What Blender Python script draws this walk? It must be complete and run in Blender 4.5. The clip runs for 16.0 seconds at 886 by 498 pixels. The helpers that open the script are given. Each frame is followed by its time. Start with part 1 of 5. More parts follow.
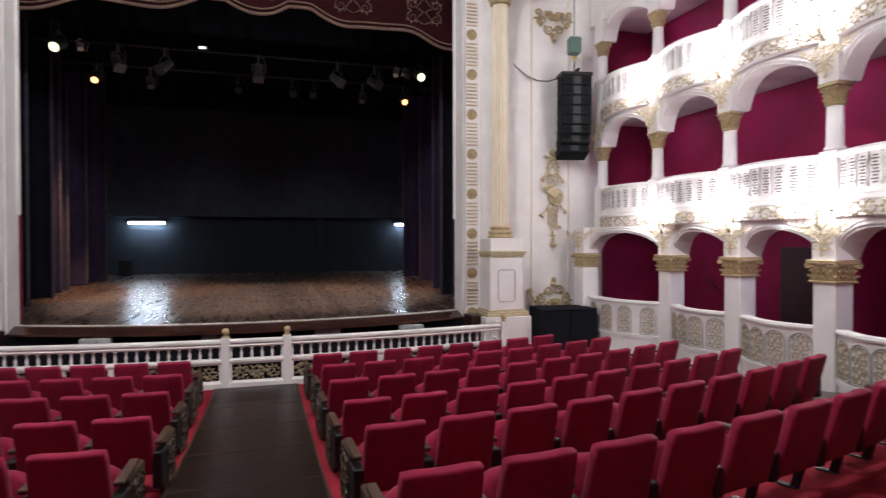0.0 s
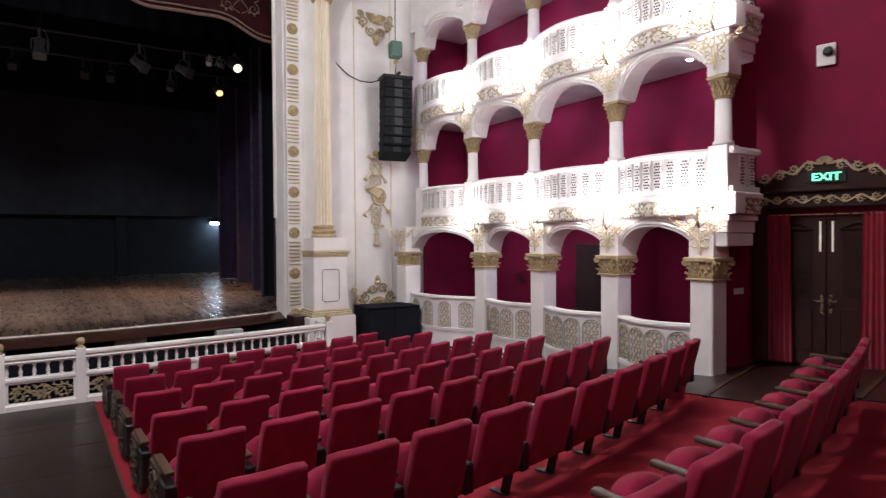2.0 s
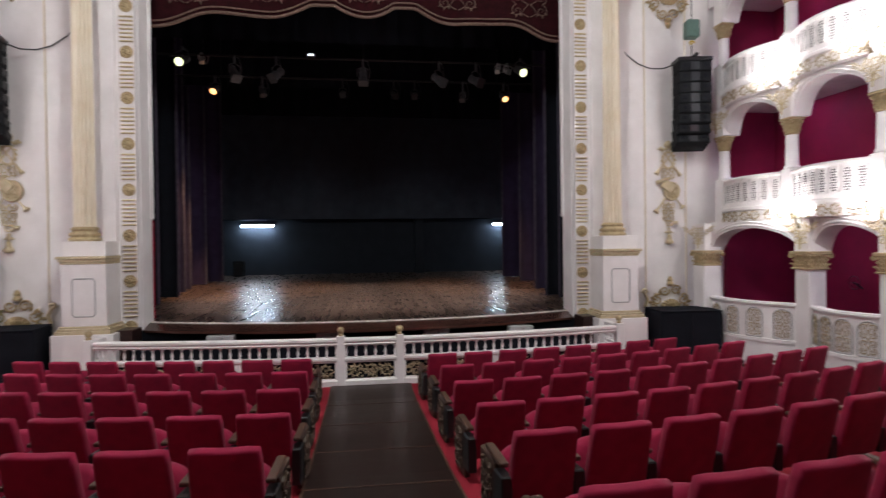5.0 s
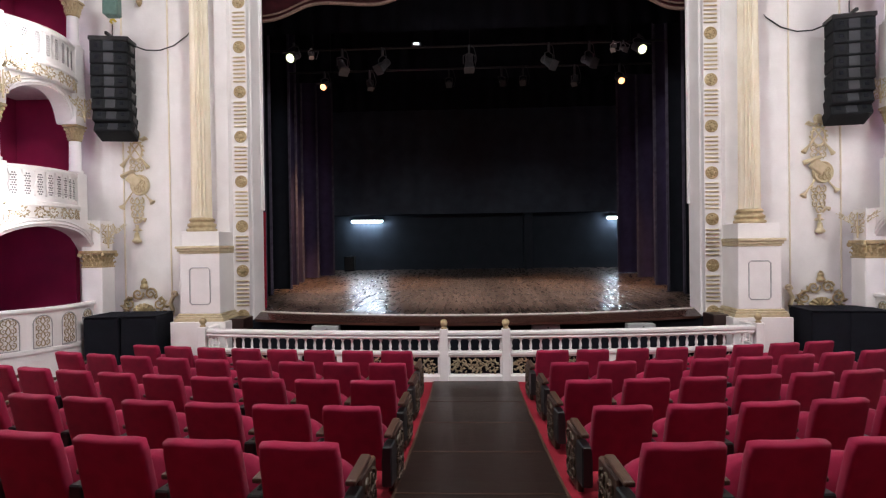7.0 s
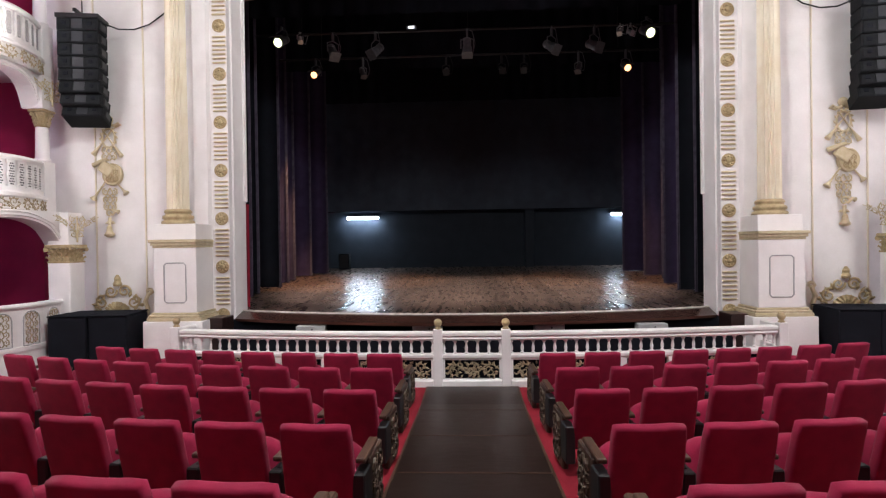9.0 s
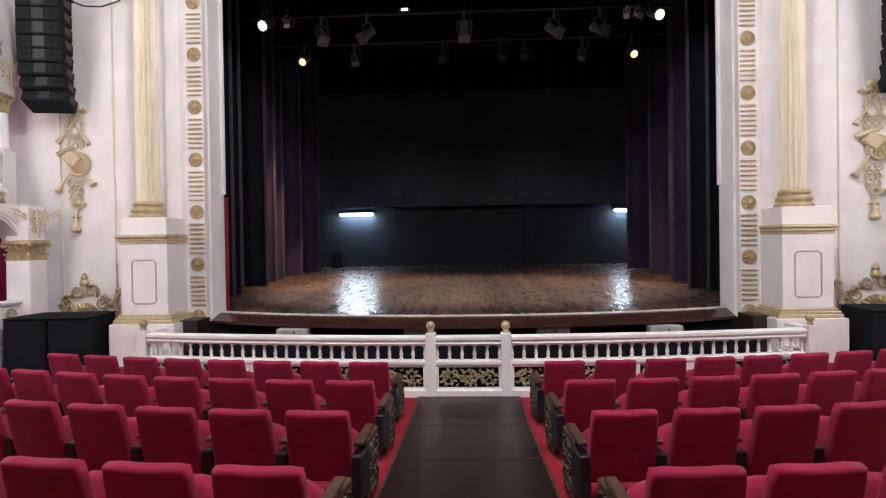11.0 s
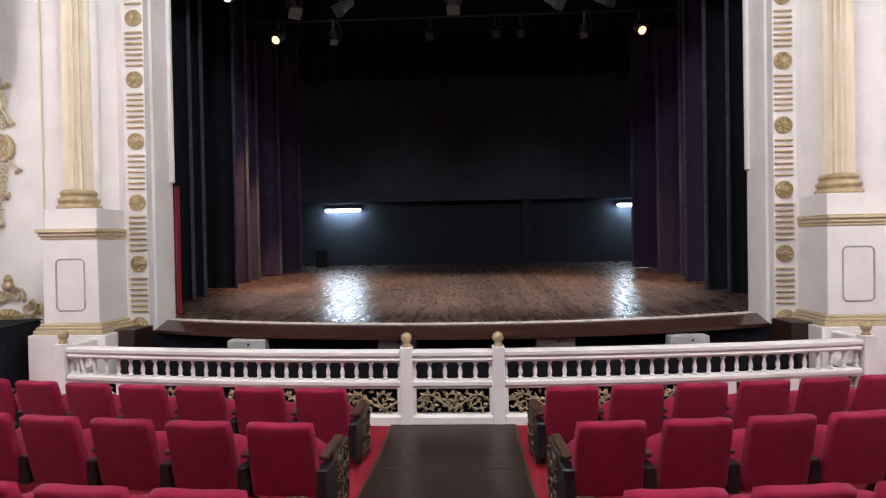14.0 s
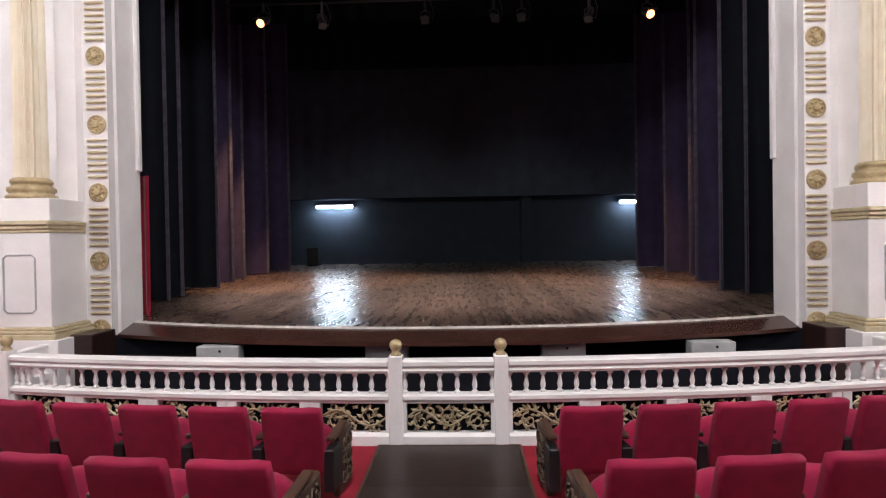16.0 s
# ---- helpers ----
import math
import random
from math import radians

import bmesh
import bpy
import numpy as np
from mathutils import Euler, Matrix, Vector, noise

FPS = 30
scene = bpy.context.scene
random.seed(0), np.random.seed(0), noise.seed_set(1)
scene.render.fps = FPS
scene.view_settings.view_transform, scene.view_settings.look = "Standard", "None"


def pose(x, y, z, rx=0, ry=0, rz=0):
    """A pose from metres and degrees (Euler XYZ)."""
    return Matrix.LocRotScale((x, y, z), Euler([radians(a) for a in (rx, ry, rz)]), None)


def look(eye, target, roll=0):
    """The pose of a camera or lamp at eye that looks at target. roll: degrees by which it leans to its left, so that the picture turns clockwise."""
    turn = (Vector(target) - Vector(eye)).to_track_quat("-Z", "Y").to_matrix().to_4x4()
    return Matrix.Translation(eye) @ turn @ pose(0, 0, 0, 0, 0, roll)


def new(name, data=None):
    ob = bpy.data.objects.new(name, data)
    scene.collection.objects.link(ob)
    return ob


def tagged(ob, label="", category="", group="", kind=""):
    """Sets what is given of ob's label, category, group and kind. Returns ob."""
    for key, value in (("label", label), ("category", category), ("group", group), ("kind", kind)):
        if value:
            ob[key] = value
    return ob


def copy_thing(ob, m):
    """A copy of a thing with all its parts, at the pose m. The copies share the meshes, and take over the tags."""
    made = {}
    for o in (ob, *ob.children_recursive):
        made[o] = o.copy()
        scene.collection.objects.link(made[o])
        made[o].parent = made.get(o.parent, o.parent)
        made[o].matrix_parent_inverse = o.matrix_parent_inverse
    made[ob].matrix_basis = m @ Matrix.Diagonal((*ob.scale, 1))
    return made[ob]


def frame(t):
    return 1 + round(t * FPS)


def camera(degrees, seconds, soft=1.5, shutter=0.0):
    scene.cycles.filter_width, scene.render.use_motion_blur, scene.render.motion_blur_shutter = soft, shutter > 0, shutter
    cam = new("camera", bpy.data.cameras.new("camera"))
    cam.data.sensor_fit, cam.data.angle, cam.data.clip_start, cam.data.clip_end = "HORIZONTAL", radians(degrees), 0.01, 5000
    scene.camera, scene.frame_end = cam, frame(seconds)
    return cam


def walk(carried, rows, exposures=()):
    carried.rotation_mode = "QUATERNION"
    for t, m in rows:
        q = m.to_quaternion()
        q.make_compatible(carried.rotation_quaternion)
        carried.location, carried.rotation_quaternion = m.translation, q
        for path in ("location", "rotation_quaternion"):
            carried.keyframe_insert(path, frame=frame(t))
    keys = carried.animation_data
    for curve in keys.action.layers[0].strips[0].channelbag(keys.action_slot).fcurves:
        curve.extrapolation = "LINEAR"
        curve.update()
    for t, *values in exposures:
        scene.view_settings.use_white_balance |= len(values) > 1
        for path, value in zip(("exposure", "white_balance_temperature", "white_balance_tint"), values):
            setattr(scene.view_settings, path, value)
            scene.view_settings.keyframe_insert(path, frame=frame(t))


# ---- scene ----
cam = camera(73.9, 16.0, 1.2, 0.5)
PATH = [
    (0, (0.233, -0.27, 1.865), (0.803, 1.647, 1.839), -0.1),
    (0.5, (0.266, -0.317, 1.881), (1.014, 1.538, 1.853), -0.2),
    (1, (0.295, -0.32, 1.881), (1.186, 1.47, 1.851), -0.3),
    (1.5, (0.309, -0.358, 1.88), (1.31, 1.373, 1.85), -0.4),
    (2, (0.217, -0.335, 1.863), (1.321, 1.333, 1.832), -0.4),
    (2.5, (0.211, -0.313, 1.85), (1.393, 1.3, 1.82), -0.4),
    (3, (0.267, -0.212, 1.865), (1.459, 1.394, 1.833), -0.5),
    (3.5, (0.297, -0.169, 1.87), (1.4, 1.499, 1.836), -0.5),
    (4, (0.133, -0.038, 1.881), (1.009, 1.759, 1.848), -0.5),
    (4.5, (0.044, -0.001, 1.845), (0.621, 1.914, 1.82), -0.4),
    (5, (-0.101, 0.046, 1.825), (0.176, 2.027, 1.804), -0.7),
    (7.5, (0.004, 0.856, 1.597), (-0.092, 2.854, 1.578), -0.8),
    (8, (-0.014, 1.038, 1.575), (-0.107, 3.035, 1.553), -0.8),
    (8.5, (0.051, 1.307, 1.584), (-0.045, 3.305, 1.561), -0.8),
    (9, (0.051, 1.503, 1.526), (-0.044, 3.501, 1.508), -0.8),
    (11.5, (0.123, 2.629, 1.465), (0.034, 4.627, 1.443), -0.9),
    (12, (0.181, 2.903, 1.477), (0.101, 4.902, 1.456), -0.9),
    (12.5, (0.207, 3.118, 1.472), (0.126, 5.116, 1.449), -0.9),
    (13, (0.183, 3.36, 1.404), (0.1, 5.358, 1.383), -0.9),
    (13.5, (0.187, 3.568, 1.393), (0.105, 5.566, 1.37), -1.0),
    (14, (0.234, 3.784, 1.406), (0.15, 5.782, 1.381), -1.0),
    (14.5, (0.193, 4.042, 1.418), (0.114, 6.04, 1.394), -1.0),
    (15, (0.18, 4.219, 1.426), (0.104, 6.218, 1.404), -0.9),
    (15.5, (0.204, 4.424, 1.348), (0.13, 6.422, 1.327), -0.9),
    (16, (0.209, 4.599, 1.348), (0.139, 6.597, 1.321), -0.9),
]
walk(cam, [(t, look(eye, target, roll)) for t, eye, target, roll in PATH], [(0, -0.15), (3, -0.12), (4.5, -0.32), (5.2, -0.3), (7.5, 0.12), (12.5, 0.22), (16, 0.3)])


# ---- light ----
def lamp(name, kind, where, target, energy, size=1.0, colour=(1, 1, 1), spot=60):
    d = bpy.data.lights.new(name, kind)
    d.energy, d.color = energy, colour
    if kind == "AREA":
        d.shape, d.size = "DISK", size
    else:
        d.shadow_soft_size = size
    if kind == "SPOT":
        d.spot_size, d.spot_blend = radians(spot), 0.6
    ob = new(name, d)
    ob.matrix_world = look(where, target)
    return tagged(ob, "added light source without a visible body", "lamp", kind="structure")


world = bpy.data.worlds.new("dark_world")
world.use_nodes = True
world.node_tree.nodes["Background"].inputs[0].default_value = (0.6, 0.62, 0.7, 1)
world.node_tree.nodes["Background"].inputs[1].default_value = 0.0
scene.world = world
# Unseen fill lamps, added under the ceiling to light the hall.
lamp("house_chandelier", "POINT", (0, 5.0, 8.3), (0, 5, 0), 1480, 0.6, (0.945, 0.985, 0.985))
lamp("house_chandelier", "POINT", (0, -3.0, 8.3), (0, -3, 0), 260, 0.6, (0.945, 0.985, 0.985))


# ---- materials ----
def material(name, base, rough=0.6, metal=0.0, second=None, scale=6.0, amount=0.35, bump=0.15, bump_scale=60.0,
             stretch=(1, 1, 1), spec=0.5, sheen=0.0, vary=0.0):
    m = bpy.data.materials.new(name)
    m.use_nodes = True
    nt = m.node_tree
    b = nt.nodes["Principled BSDF"]
    b.inputs["Roughness"].default_value, b.inputs["Metallic"].default_value = rough, metal
    b.inputs["Specular IOR Level"].default_value = spec
    b.inputs["Sheen Weight"].default_value = sheen
    co = nt.nodes.new("ShaderNodeTexCoord")
    mp = nt.nodes.new("ShaderNodeMapping")
    mp.inputs["Scale"].default_value = stretch
    nt.links.new(co.outputs["Object"], mp.inputs[0])
    n1 = nt.nodes.new("ShaderNodeTexNoise")
    n1.inputs["Scale"].default_value, n1.inputs["Detail"].default_value = scale, 6
    n2 = nt.nodes.new("ShaderNodeTexNoise")
    n2.inputs["Scale"].default_value, n2.inputs["Detail"].default_value = bump_scale, 4
    nt.links.new(mp.outputs[0], n1.inputs[0])
    nt.links.new(mp.outputs[0], n2.inputs[0])
    second = second or tuple(c * 0.72 for c in base)
    ramp = nt.nodes.new("ShaderNodeValToRGB")
    ramp.color_ramp.elements[0].position, ramp.color_ramp.elements[1].position = 0.5 - amount * 0.5, 0.5 + amount * 0.5
    ramp.color_ramp.elements[0].color, ramp.color_ramp.elements[1].color = (*second, 1), (*base, 1)
    mix = nt.nodes.new("ShaderNodeMath")
    mix.operation = "MULTIPLY_ADD"
    mix.inputs[1].default_value = 0.3
    nt.links.new(n2.outputs["Fac"], mix.inputs[0])
    sub = nt.nodes.new("ShaderNodeMath")
    sub.operation, sub.inputs[1].default_value = "ADD", -0.15
    nt.links.new(n1.outputs["Fac"], mix.inputs[2])
    nt.links.new(mix.outputs[0], sub.inputs[0])
    nt.links.new(sub.outputs[0], ramp.inputs[0])
    colour = ramp.outputs[0]
    if vary:
        info = nt.nodes.new("ShaderNodeObjectInfo")
        rng = nt.nodes.new("ShaderNodeMapRange")
        rng.inputs[3].default_value, rng.inputs[4].default_value = 1 - vary, 1 + vary
        nt.links.new(info.outputs["Random"], rng.inputs[0])
        hsv = nt.nodes.new("ShaderNodeHueSaturation")
        nt.links.new(rng.outputs[0], hsv.inputs["Value"])
        nt.links.new(colour, hsv.inputs["Color"])
        colour = hsv.outputs[0]
    nt.links.new(colour, b.inputs["Base Color"])
    rr = nt.nodes.new("ShaderNodeMapRange")
    rr.inputs[3].default_value, rr.inputs[4].default_value = max(0.02, rough - 0.1), min(1, rough + 0.1)
    nt.links.new(n1.outputs["Fac"], rr.inputs[0])
    nt.links.new(rr.outputs[0], b.inputs["Roughness"])
    bp = nt.nodes.new("ShaderNodeBump")
    bp.inputs["Strength"].default_value, bp.inputs["Distance"].default_value = bump, 0.01
    nt.links.new(n2.outputs["Fac"], bp.inputs["Height"])
    nt.links.new(bp.outputs[0], b.inputs["Normal"])
    return m


def glow(name, colour, strength):
    m = bpy.data.materials.new(name)
    m.use_nodes = True
    b = m.node_tree.nodes["Principled BSDF"]
    b.inputs["Base Color"].default_value = (0.8, 0.8, 0.8, 1)
    b.inputs["Emission Color"].default_value, b.inputs["Emission Strength"].default_value = (*colour, 1), strength
    return m


WHITE = material("white_paint", (0.82, 0.79, 0.785), 0.5, second=(0.73, 0.70, 0.69), scale=2.2, bump=0.12, bump_scale=45)
CREAM = material("cream_fluting", (0.77, 0.70, 0.57), 0.45, second=(0.70, 0.61, 0.46), scale=3, bump=0.1)
GOLD = material("gold_leaf", (0.54, 0.43, 0.25), 0.42, 0.25, second=(0.30, 0.22, 0.11), scale=14, amount=0.6, bump=0.3)
PALEGOLD = material("faded_gold", (0.64, 0.55, 0.38), 0.45, 0.2, second=(0.46, 0.37, 0.21), scale=10, amount=0.6, bump=0.3)
RED = material("red_velvet", (0.265, 0.009, 0.043), 0.85, second=(0.205, 0.006, 0.033), scale=9, bump=0.25, bump_scale=220, sheen=0.06, spec=0.2, vary=0.08)
CARPET = material("red_carpet", (0.28, 0.020, 0.034), 0.95, second=(0.20, 0.013, 0.023), scale=3, bump=0.5, bump_scale=260, spec=0.1)
MAROON = material("maroon_wall", (0.24, 0.008, 0.050), 0.75, second=(0.18, 0.006, 0.038), scale=1.5, bump=0.1, bump_scale=90, spec=0.25)
DARKWOOD = material("dark_wood", (0.038, 0.016, 0.013), 0.32, second=(0.018, 0.008, 0.007), scale=5, amount=0.5, bump=0.15, bump_scale=30, stretch=(1, 6, 6))
DOORWOOD = material("door_wood", (0.042, 0.016, 0.013), 0.36, second=(0.024, 0.009, 0.008), scale=4, amount=0.5, bump=0.08, bump_scale=20, stretch=(9, 9, 0.7), spec=0.3)
AISLEWOOD = material("aisle_wood", (0.024, 0.013, 0.010), 0.36, second=(0.011, 0.006, 0.005), scale=4, amount=0.5, bump=0.12, bump_scale=24, stretch=(1.5, 8, 8), spec=0.25)
ARMWOOD = material("arm_wood", (0.085, 0.042, 0.025), 0.48, second=(0.04, 0.02, 0.013), scale=12, amount=0.5, stretch=(6, 1, 6), spec=0.35)
CARVED = material("worn_gilt_wood", (0.10, 0.066, 0.04), 0.5, 0.1, second=(0.04, 0.024, 0.016), scale=14, amount=0.6)
PANELGOLD = material("aged_panel_gilding", (0.46, 0.38, 0.25), 0.5, 0.1, second=(0.30, 0.23, 0.14), scale=12, amount=0.6)
APRON = material("apron_varnish", (0.060, 0.025, 0.019), 0.2, second=(0.032, 0.014, 0.011), scale=3, amount=0.6, bump=0.06, bump_scale=20, stretch=(0.6, 4, 4))
BRONZE = material("dark_bronze", (0.30, 0.24, 0.16), 0.4, 0.5, second=(0.18, 0.14, 0.09), scale=14)
LANTERN = material("lantern_grey", (0.13, 0.13, 0.14), 0.45, 0.4, scale=14)
# Light metal colour that stands for lamplight on barn doors.
LITMETAL = material("bare_metal", (0.6, 0.6, 0.6), 0.35, 0.6, scale=14)
# Hem colour with the light on the curtain edges put into it.
HEM = material("pale_webbing", (0.085, 0.072, 0.10), 0.9, second=(0.055, 0.045, 0.065), scale=10, bump=0.3, spec=0.1)
STAGEWOOD = material("stage_boards", (0.15, 0.094, 0.069), 0.28, second=(0.062, 0.04, 0.032), scale=2.4, amount=0.6, bump=0.003, bump_scale=9, stretch=(5, 0.7, 1), vary=0.22)
BLACKIRON = material("black_iron", (0.012, 0.012, 0.013), 0.42, 0.2, bump=0.1)
BLACKCLOTH = material("black_cloth", (0.011, 0.012, 0.017), 0.95, scale=3, bump=0.3, bump_scale=120, spec=0.1)
BACKPAINT = material("black_painted_wall", (0.026, 0.033, 0.045), 0.8, scale=2, bump=0.2, bump_scale=30, spec=0.2)
BACKCLOTH = material("blue_black_cloth", (0.056, 0.066, 0.088), 0.95, second=(0.042, 0.050, 0.067), scale=2, bump=0.3, bump_scale=120, spec=0.1)
LEGCLOTH = material("aubergine_cloth", (0.043, 0.030, 0.072), 0.9, second=(0.030, 0.019, 0.050), scale=3, bump=0.3, bump_scale=120, sheen=0.2, spec=0.1)
CURTAIN = material("red_curtain", (0.30, 0.008, 0.03), 0.85, second=(0.2, 0.006, 0.02), scale=4, bump=0.25, bump_scale=150, sheen=0.3, spec=0.15)
PELMET = material("pelmet_cloth", (0.050, 0.009, 0.012), 0.9, second=(0.03, 0.006, 0.008), scale=6, bump=0.3, spec=0.15)
FRINGE = material("braid", (0.17, 0.10, 0.075), 0.8, second=(0.08, 0.045, 0.035), scale=30, bump=0.5)
SPEAKER = material("speaker_cabinet", (0.009, 0.010, 0.012), 0.8, spec=0.2, scale=20, bump=0.3, bump_scale=200)
HORN = material("horn_grey", (0.017, 0.019, 0.024), 0.6, scale=20)
# Lantern material darkened for the unlit middle of the rear bar.
SHADEDLANTERN = material("dark_lantern", (0.02, 0.02, 0.022), 0.6, 0.2, scale=14)
# Grey of the footlight boxes, and of shade painted along panel edges.
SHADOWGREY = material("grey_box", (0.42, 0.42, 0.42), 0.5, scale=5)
CHROME = material("brushed_brass", (0.55, 0.46, 0.3), 0.28, 0.9, scale=20)
CEIL = material("ceiling_plaster", (0.62, 0.58, 0.58), 0.8, scale=2)
GREENM = material("green_motor", (0.10, 0.18, 0.15), 0.5, scale=9)
YELLOW = material("yellow_hook", (0.55, 0.40, 0.05), 0.5, scale=9)
BULB = glow("bulb_glow", (0.98, 0.95, 0.96), 105)
TUBE = glow("tube_glow", (0.66, 0.83, 1.0), 130)
WARMLAMP = glow("warm_lamp_glow", (1.0, 0.42, 0.16), 4.0)
COOLLAMP = glow("cool_lamp_glow", (0.92, 1.0, 0.55), 2.6)
DOWNLAMP = glow("downlight_glow", (0.80, 0.68, 1.0), 620)
WORKGLOW = glow("work_light_glow", (0.85, 0.9, 1.0), 3.0)
EXITGLOW = glow("exit_green", (0.05, 0.9, 0.42), 2.2)
STRIPGLASS = glow("lit_glass", (1.0, 0.86, 0.62), 0.35)
TAPE = material("white_tape", (0.7, 0.66, 0.6), 0.6, scale=10)


# ---- building helpers ----
def part(name, bm, mat, parent=None, label="", smooth=False, kind=""):
    me = bpy.data.meshes.new(name)
    bmesh.ops.recalc_face_normals(bm, faces=bm.faces)
    if smooth:
        for f in bm.faces:
            f.smooth = True
    bm.to_mesh(me)
    bm.free()
    me.materials.append(mat)
    ob = new(name, me)
    if parent:
        ob.parent = parent
    return tagged(ob, label, kind=kind)


def again(ob, m, parent=None):
    """Another object on the same mesh."""
    o = new(ob.name.split(".")[0], ob.data)
    o.parent = parent
    o.matrix_basis = m
    return o


def thing(name, label, category, m=None, group="", kind=""):
    e = new(name)
    e.empty_display_size = 0.1
    if m:
        e.matrix_basis = m
    return tagged(e, label, category, group, kind)


def bx(bm, x0, x1, y0, y1, z0, z1, bevel=0.0, seg=1, m=None):
    r = bmesh.ops.create_cube(bm, size=1)
    vs = r["verts"]
    for v in vs:
        v.co = Vector(((x0 + x1) / 2 + v.co.x * (x1 - x0), (y0 + y1) / 2 + v.co.y * (y1 - y0), (z0 + z1) / 2 + v.co.z * (z1 - z0)))
    if bevel:
        es = list({e for v in vs for e in v.link_edges})
        r = bmesh.ops.bevel(bm, geom=es, offset=bevel, segments=seg, affect="EDGES", profile=0.5)
        vs = list(set(r["verts"]) | {v for v in vs if v.is_valid})
    if m:
        for v in vs:
            v.co = m @ v.co
    return bm


def box(*a, **k):
    return bx(bmesh.new(), *a, **k)


def lathe(bm, profile, seg=12, m=Matrix(), flute=0.0):
    rings = []
    for r, z in profile:
        rings.append([bm.verts.new(m @ Vector(((r * (1 - (flute if i % 2 else 0))) * math.cos(2 * math.pi * i / seg),
                                             (r * (1 - (flute if i % 2 else 0))) * math.sin(2 * math.pi * i / seg), z))) for i in range(seg)])
    for a, b in zip(rings, rings[1:]):
        for i in range(seg):
            bm.faces.new((a[i], a[(i + 1) % seg], b[(i + 1) % seg], b[i]))
    bm.faces.new(rings[0][::-1])
    bm.faces.new(rings[-1])
    return bm


def tube(bm, pts, r, seg=6, taper=None):
    pts = [Vector(p) for p in pts]
    rings = []
    for i, p in enumerate(pts):
        d = (pts[min(i + 1, len(pts) - 1)] - pts[max(i - 1, 0)])
        d = d.normalized() if d.length else Vector((0, 0, 1))
        up = Vector((0, 1, 0)) if abs(d.y) < 0.9 else Vector((1, 0, 0))
        a = d.cross(up).normalized()
        b = d.cross(a)
        rr = r if taper is None else r + (taper - r) * i / (len(pts) - 1)
        rings.append([bm.verts.new(p + rr * (math.cos(2 * math.pi * k / seg) * a + math.sin(2 * math.pi * k / seg) * b)) for k in range(seg)])
    for a, b in zip(rings, rings[1:]):
        for i in range(seg):
            bm.faces.new((a[i], a[(i + 1) % seg], b[(i + 1) % seg], b[i]))
    bm.faces.new(rings[0][::-1])
    bm.faces.new(rings[-1])
    return bm


def sweep(bm, path, profile, close=False):
    """profile: (outward, z) pairs; path: (x, y, nx, ny) with outward normals."""
    rings = [[bm.verts.new((x + nx * o, y + ny * o, z)) for o, z in profile] for x, y, nx, ny in path]
    n = len(profile)
    for a, b in zip(rings, rings[1:]):
        for i in range(n):
            bm.faces.new((a[i], b[i], b[(i + 1) % n], a[(i + 1) % n]))
    bm.faces.new(rings[0])
    bm.faces.new(rings[-1][::-1])
    return bm


def spiral(cx, cz, r, turns, start, hand=1, n=14, y=0.0):
    return [(cx + r * (1 - 0.85 * i / n) * math.cos(start + hand * turns * 2 * math.pi * i / n), y,
             cz + r * (1 - 0.85 * i / n) * math.sin(start + hand * turns * 2 * math.pi * i / n)) for i in range(n + 1)]


def leaf(bm, x, z, length, width, angle, y=0.0, fat=0.012):
    """A small raised leaf in the xz plane."""
    c, s = math.cos(angle), math.sin(angle)
    P = lambda u, v, h: bm.verts.new((x + u * c - v * s, y - h, z + u * s + v * c))
    a, b, t = P(0, 0, 0), P(length, 0, 0), P(length * 0.45, 0, fat)
    l, r = P(length * 0.4, width, 0), P(length * 0.4, -width, 0)
    for f in ((a, l, t), (l, b, t), (b, r, t), (r, a, t), (a, r, b), (a, b, l)):
        bm.faces.new(f)


def floor_z(x, y):
    s = y - 0.0295 * min(abs(x), 7.0) ** 2
    ks = ((-20, 0.42), (-0.5, 0.31), (1.41, 0.11), (2.86, -0.012), (4.15, -0.175), (5.39, -0.322), (6.64, -0.42), (7.86, -0.50), (9.11, -0.588), (40, -0.60))
    for (a, za), (b, zb) in zip(ks, ks[1:]):
        if s <= b:
            return za + (zb - za) * max(0.0, (s - a) / (b - a))
    return ks[-1][1]


def scrolls(w, h, n=3, r=0.012, fat=0.02, leaves=True):
    """A symmetric carved scroll filling w by h about the origin in the xz plane, standing out towards -y."""
    bm = bmesh.new()
    for side in (1, -1):
        for i in range(n):
            cz = -h / 2 + h * (i + 0.5) / n
            cr = min(w * 0.23, h / n * 0.5)
            hand = 1 if i % 2 else -1
            pts = [(side * x, y, z) for x, y, z in spiral(w * 0.25, cz, cr, 1.4, hand * -1.4, hand, 12, -fat * 0.5)]
            tube(bm, pts, r, 5, r * 0.6)
            tube(bm, [(side * w * 0.02, -fat * 0.4, cz - h / n * 0.5), (side * w * 0.16, -fat * 0.6, cz - h / n * 0.2), (side * w * 0.08, -fat * 0.5, cz + h / n * 0.25), (side * w * 0.02, -fat * 0.4, cz + h / n * 0.5)], r * 0.9, 5)
            if leaves:
                for k in range(3):
                    a = hand * (0.5 + k * 0.9)
                    leaf(bm, side * (w * 0.25 + cr * 0.5 * math.cos(a)), cz + cr * 0.5 * math.sin(a), cr * 0.75, cr * 0.2, a if side > 0 else math.pi - a, -fat * 0.3, fat)
    return bm


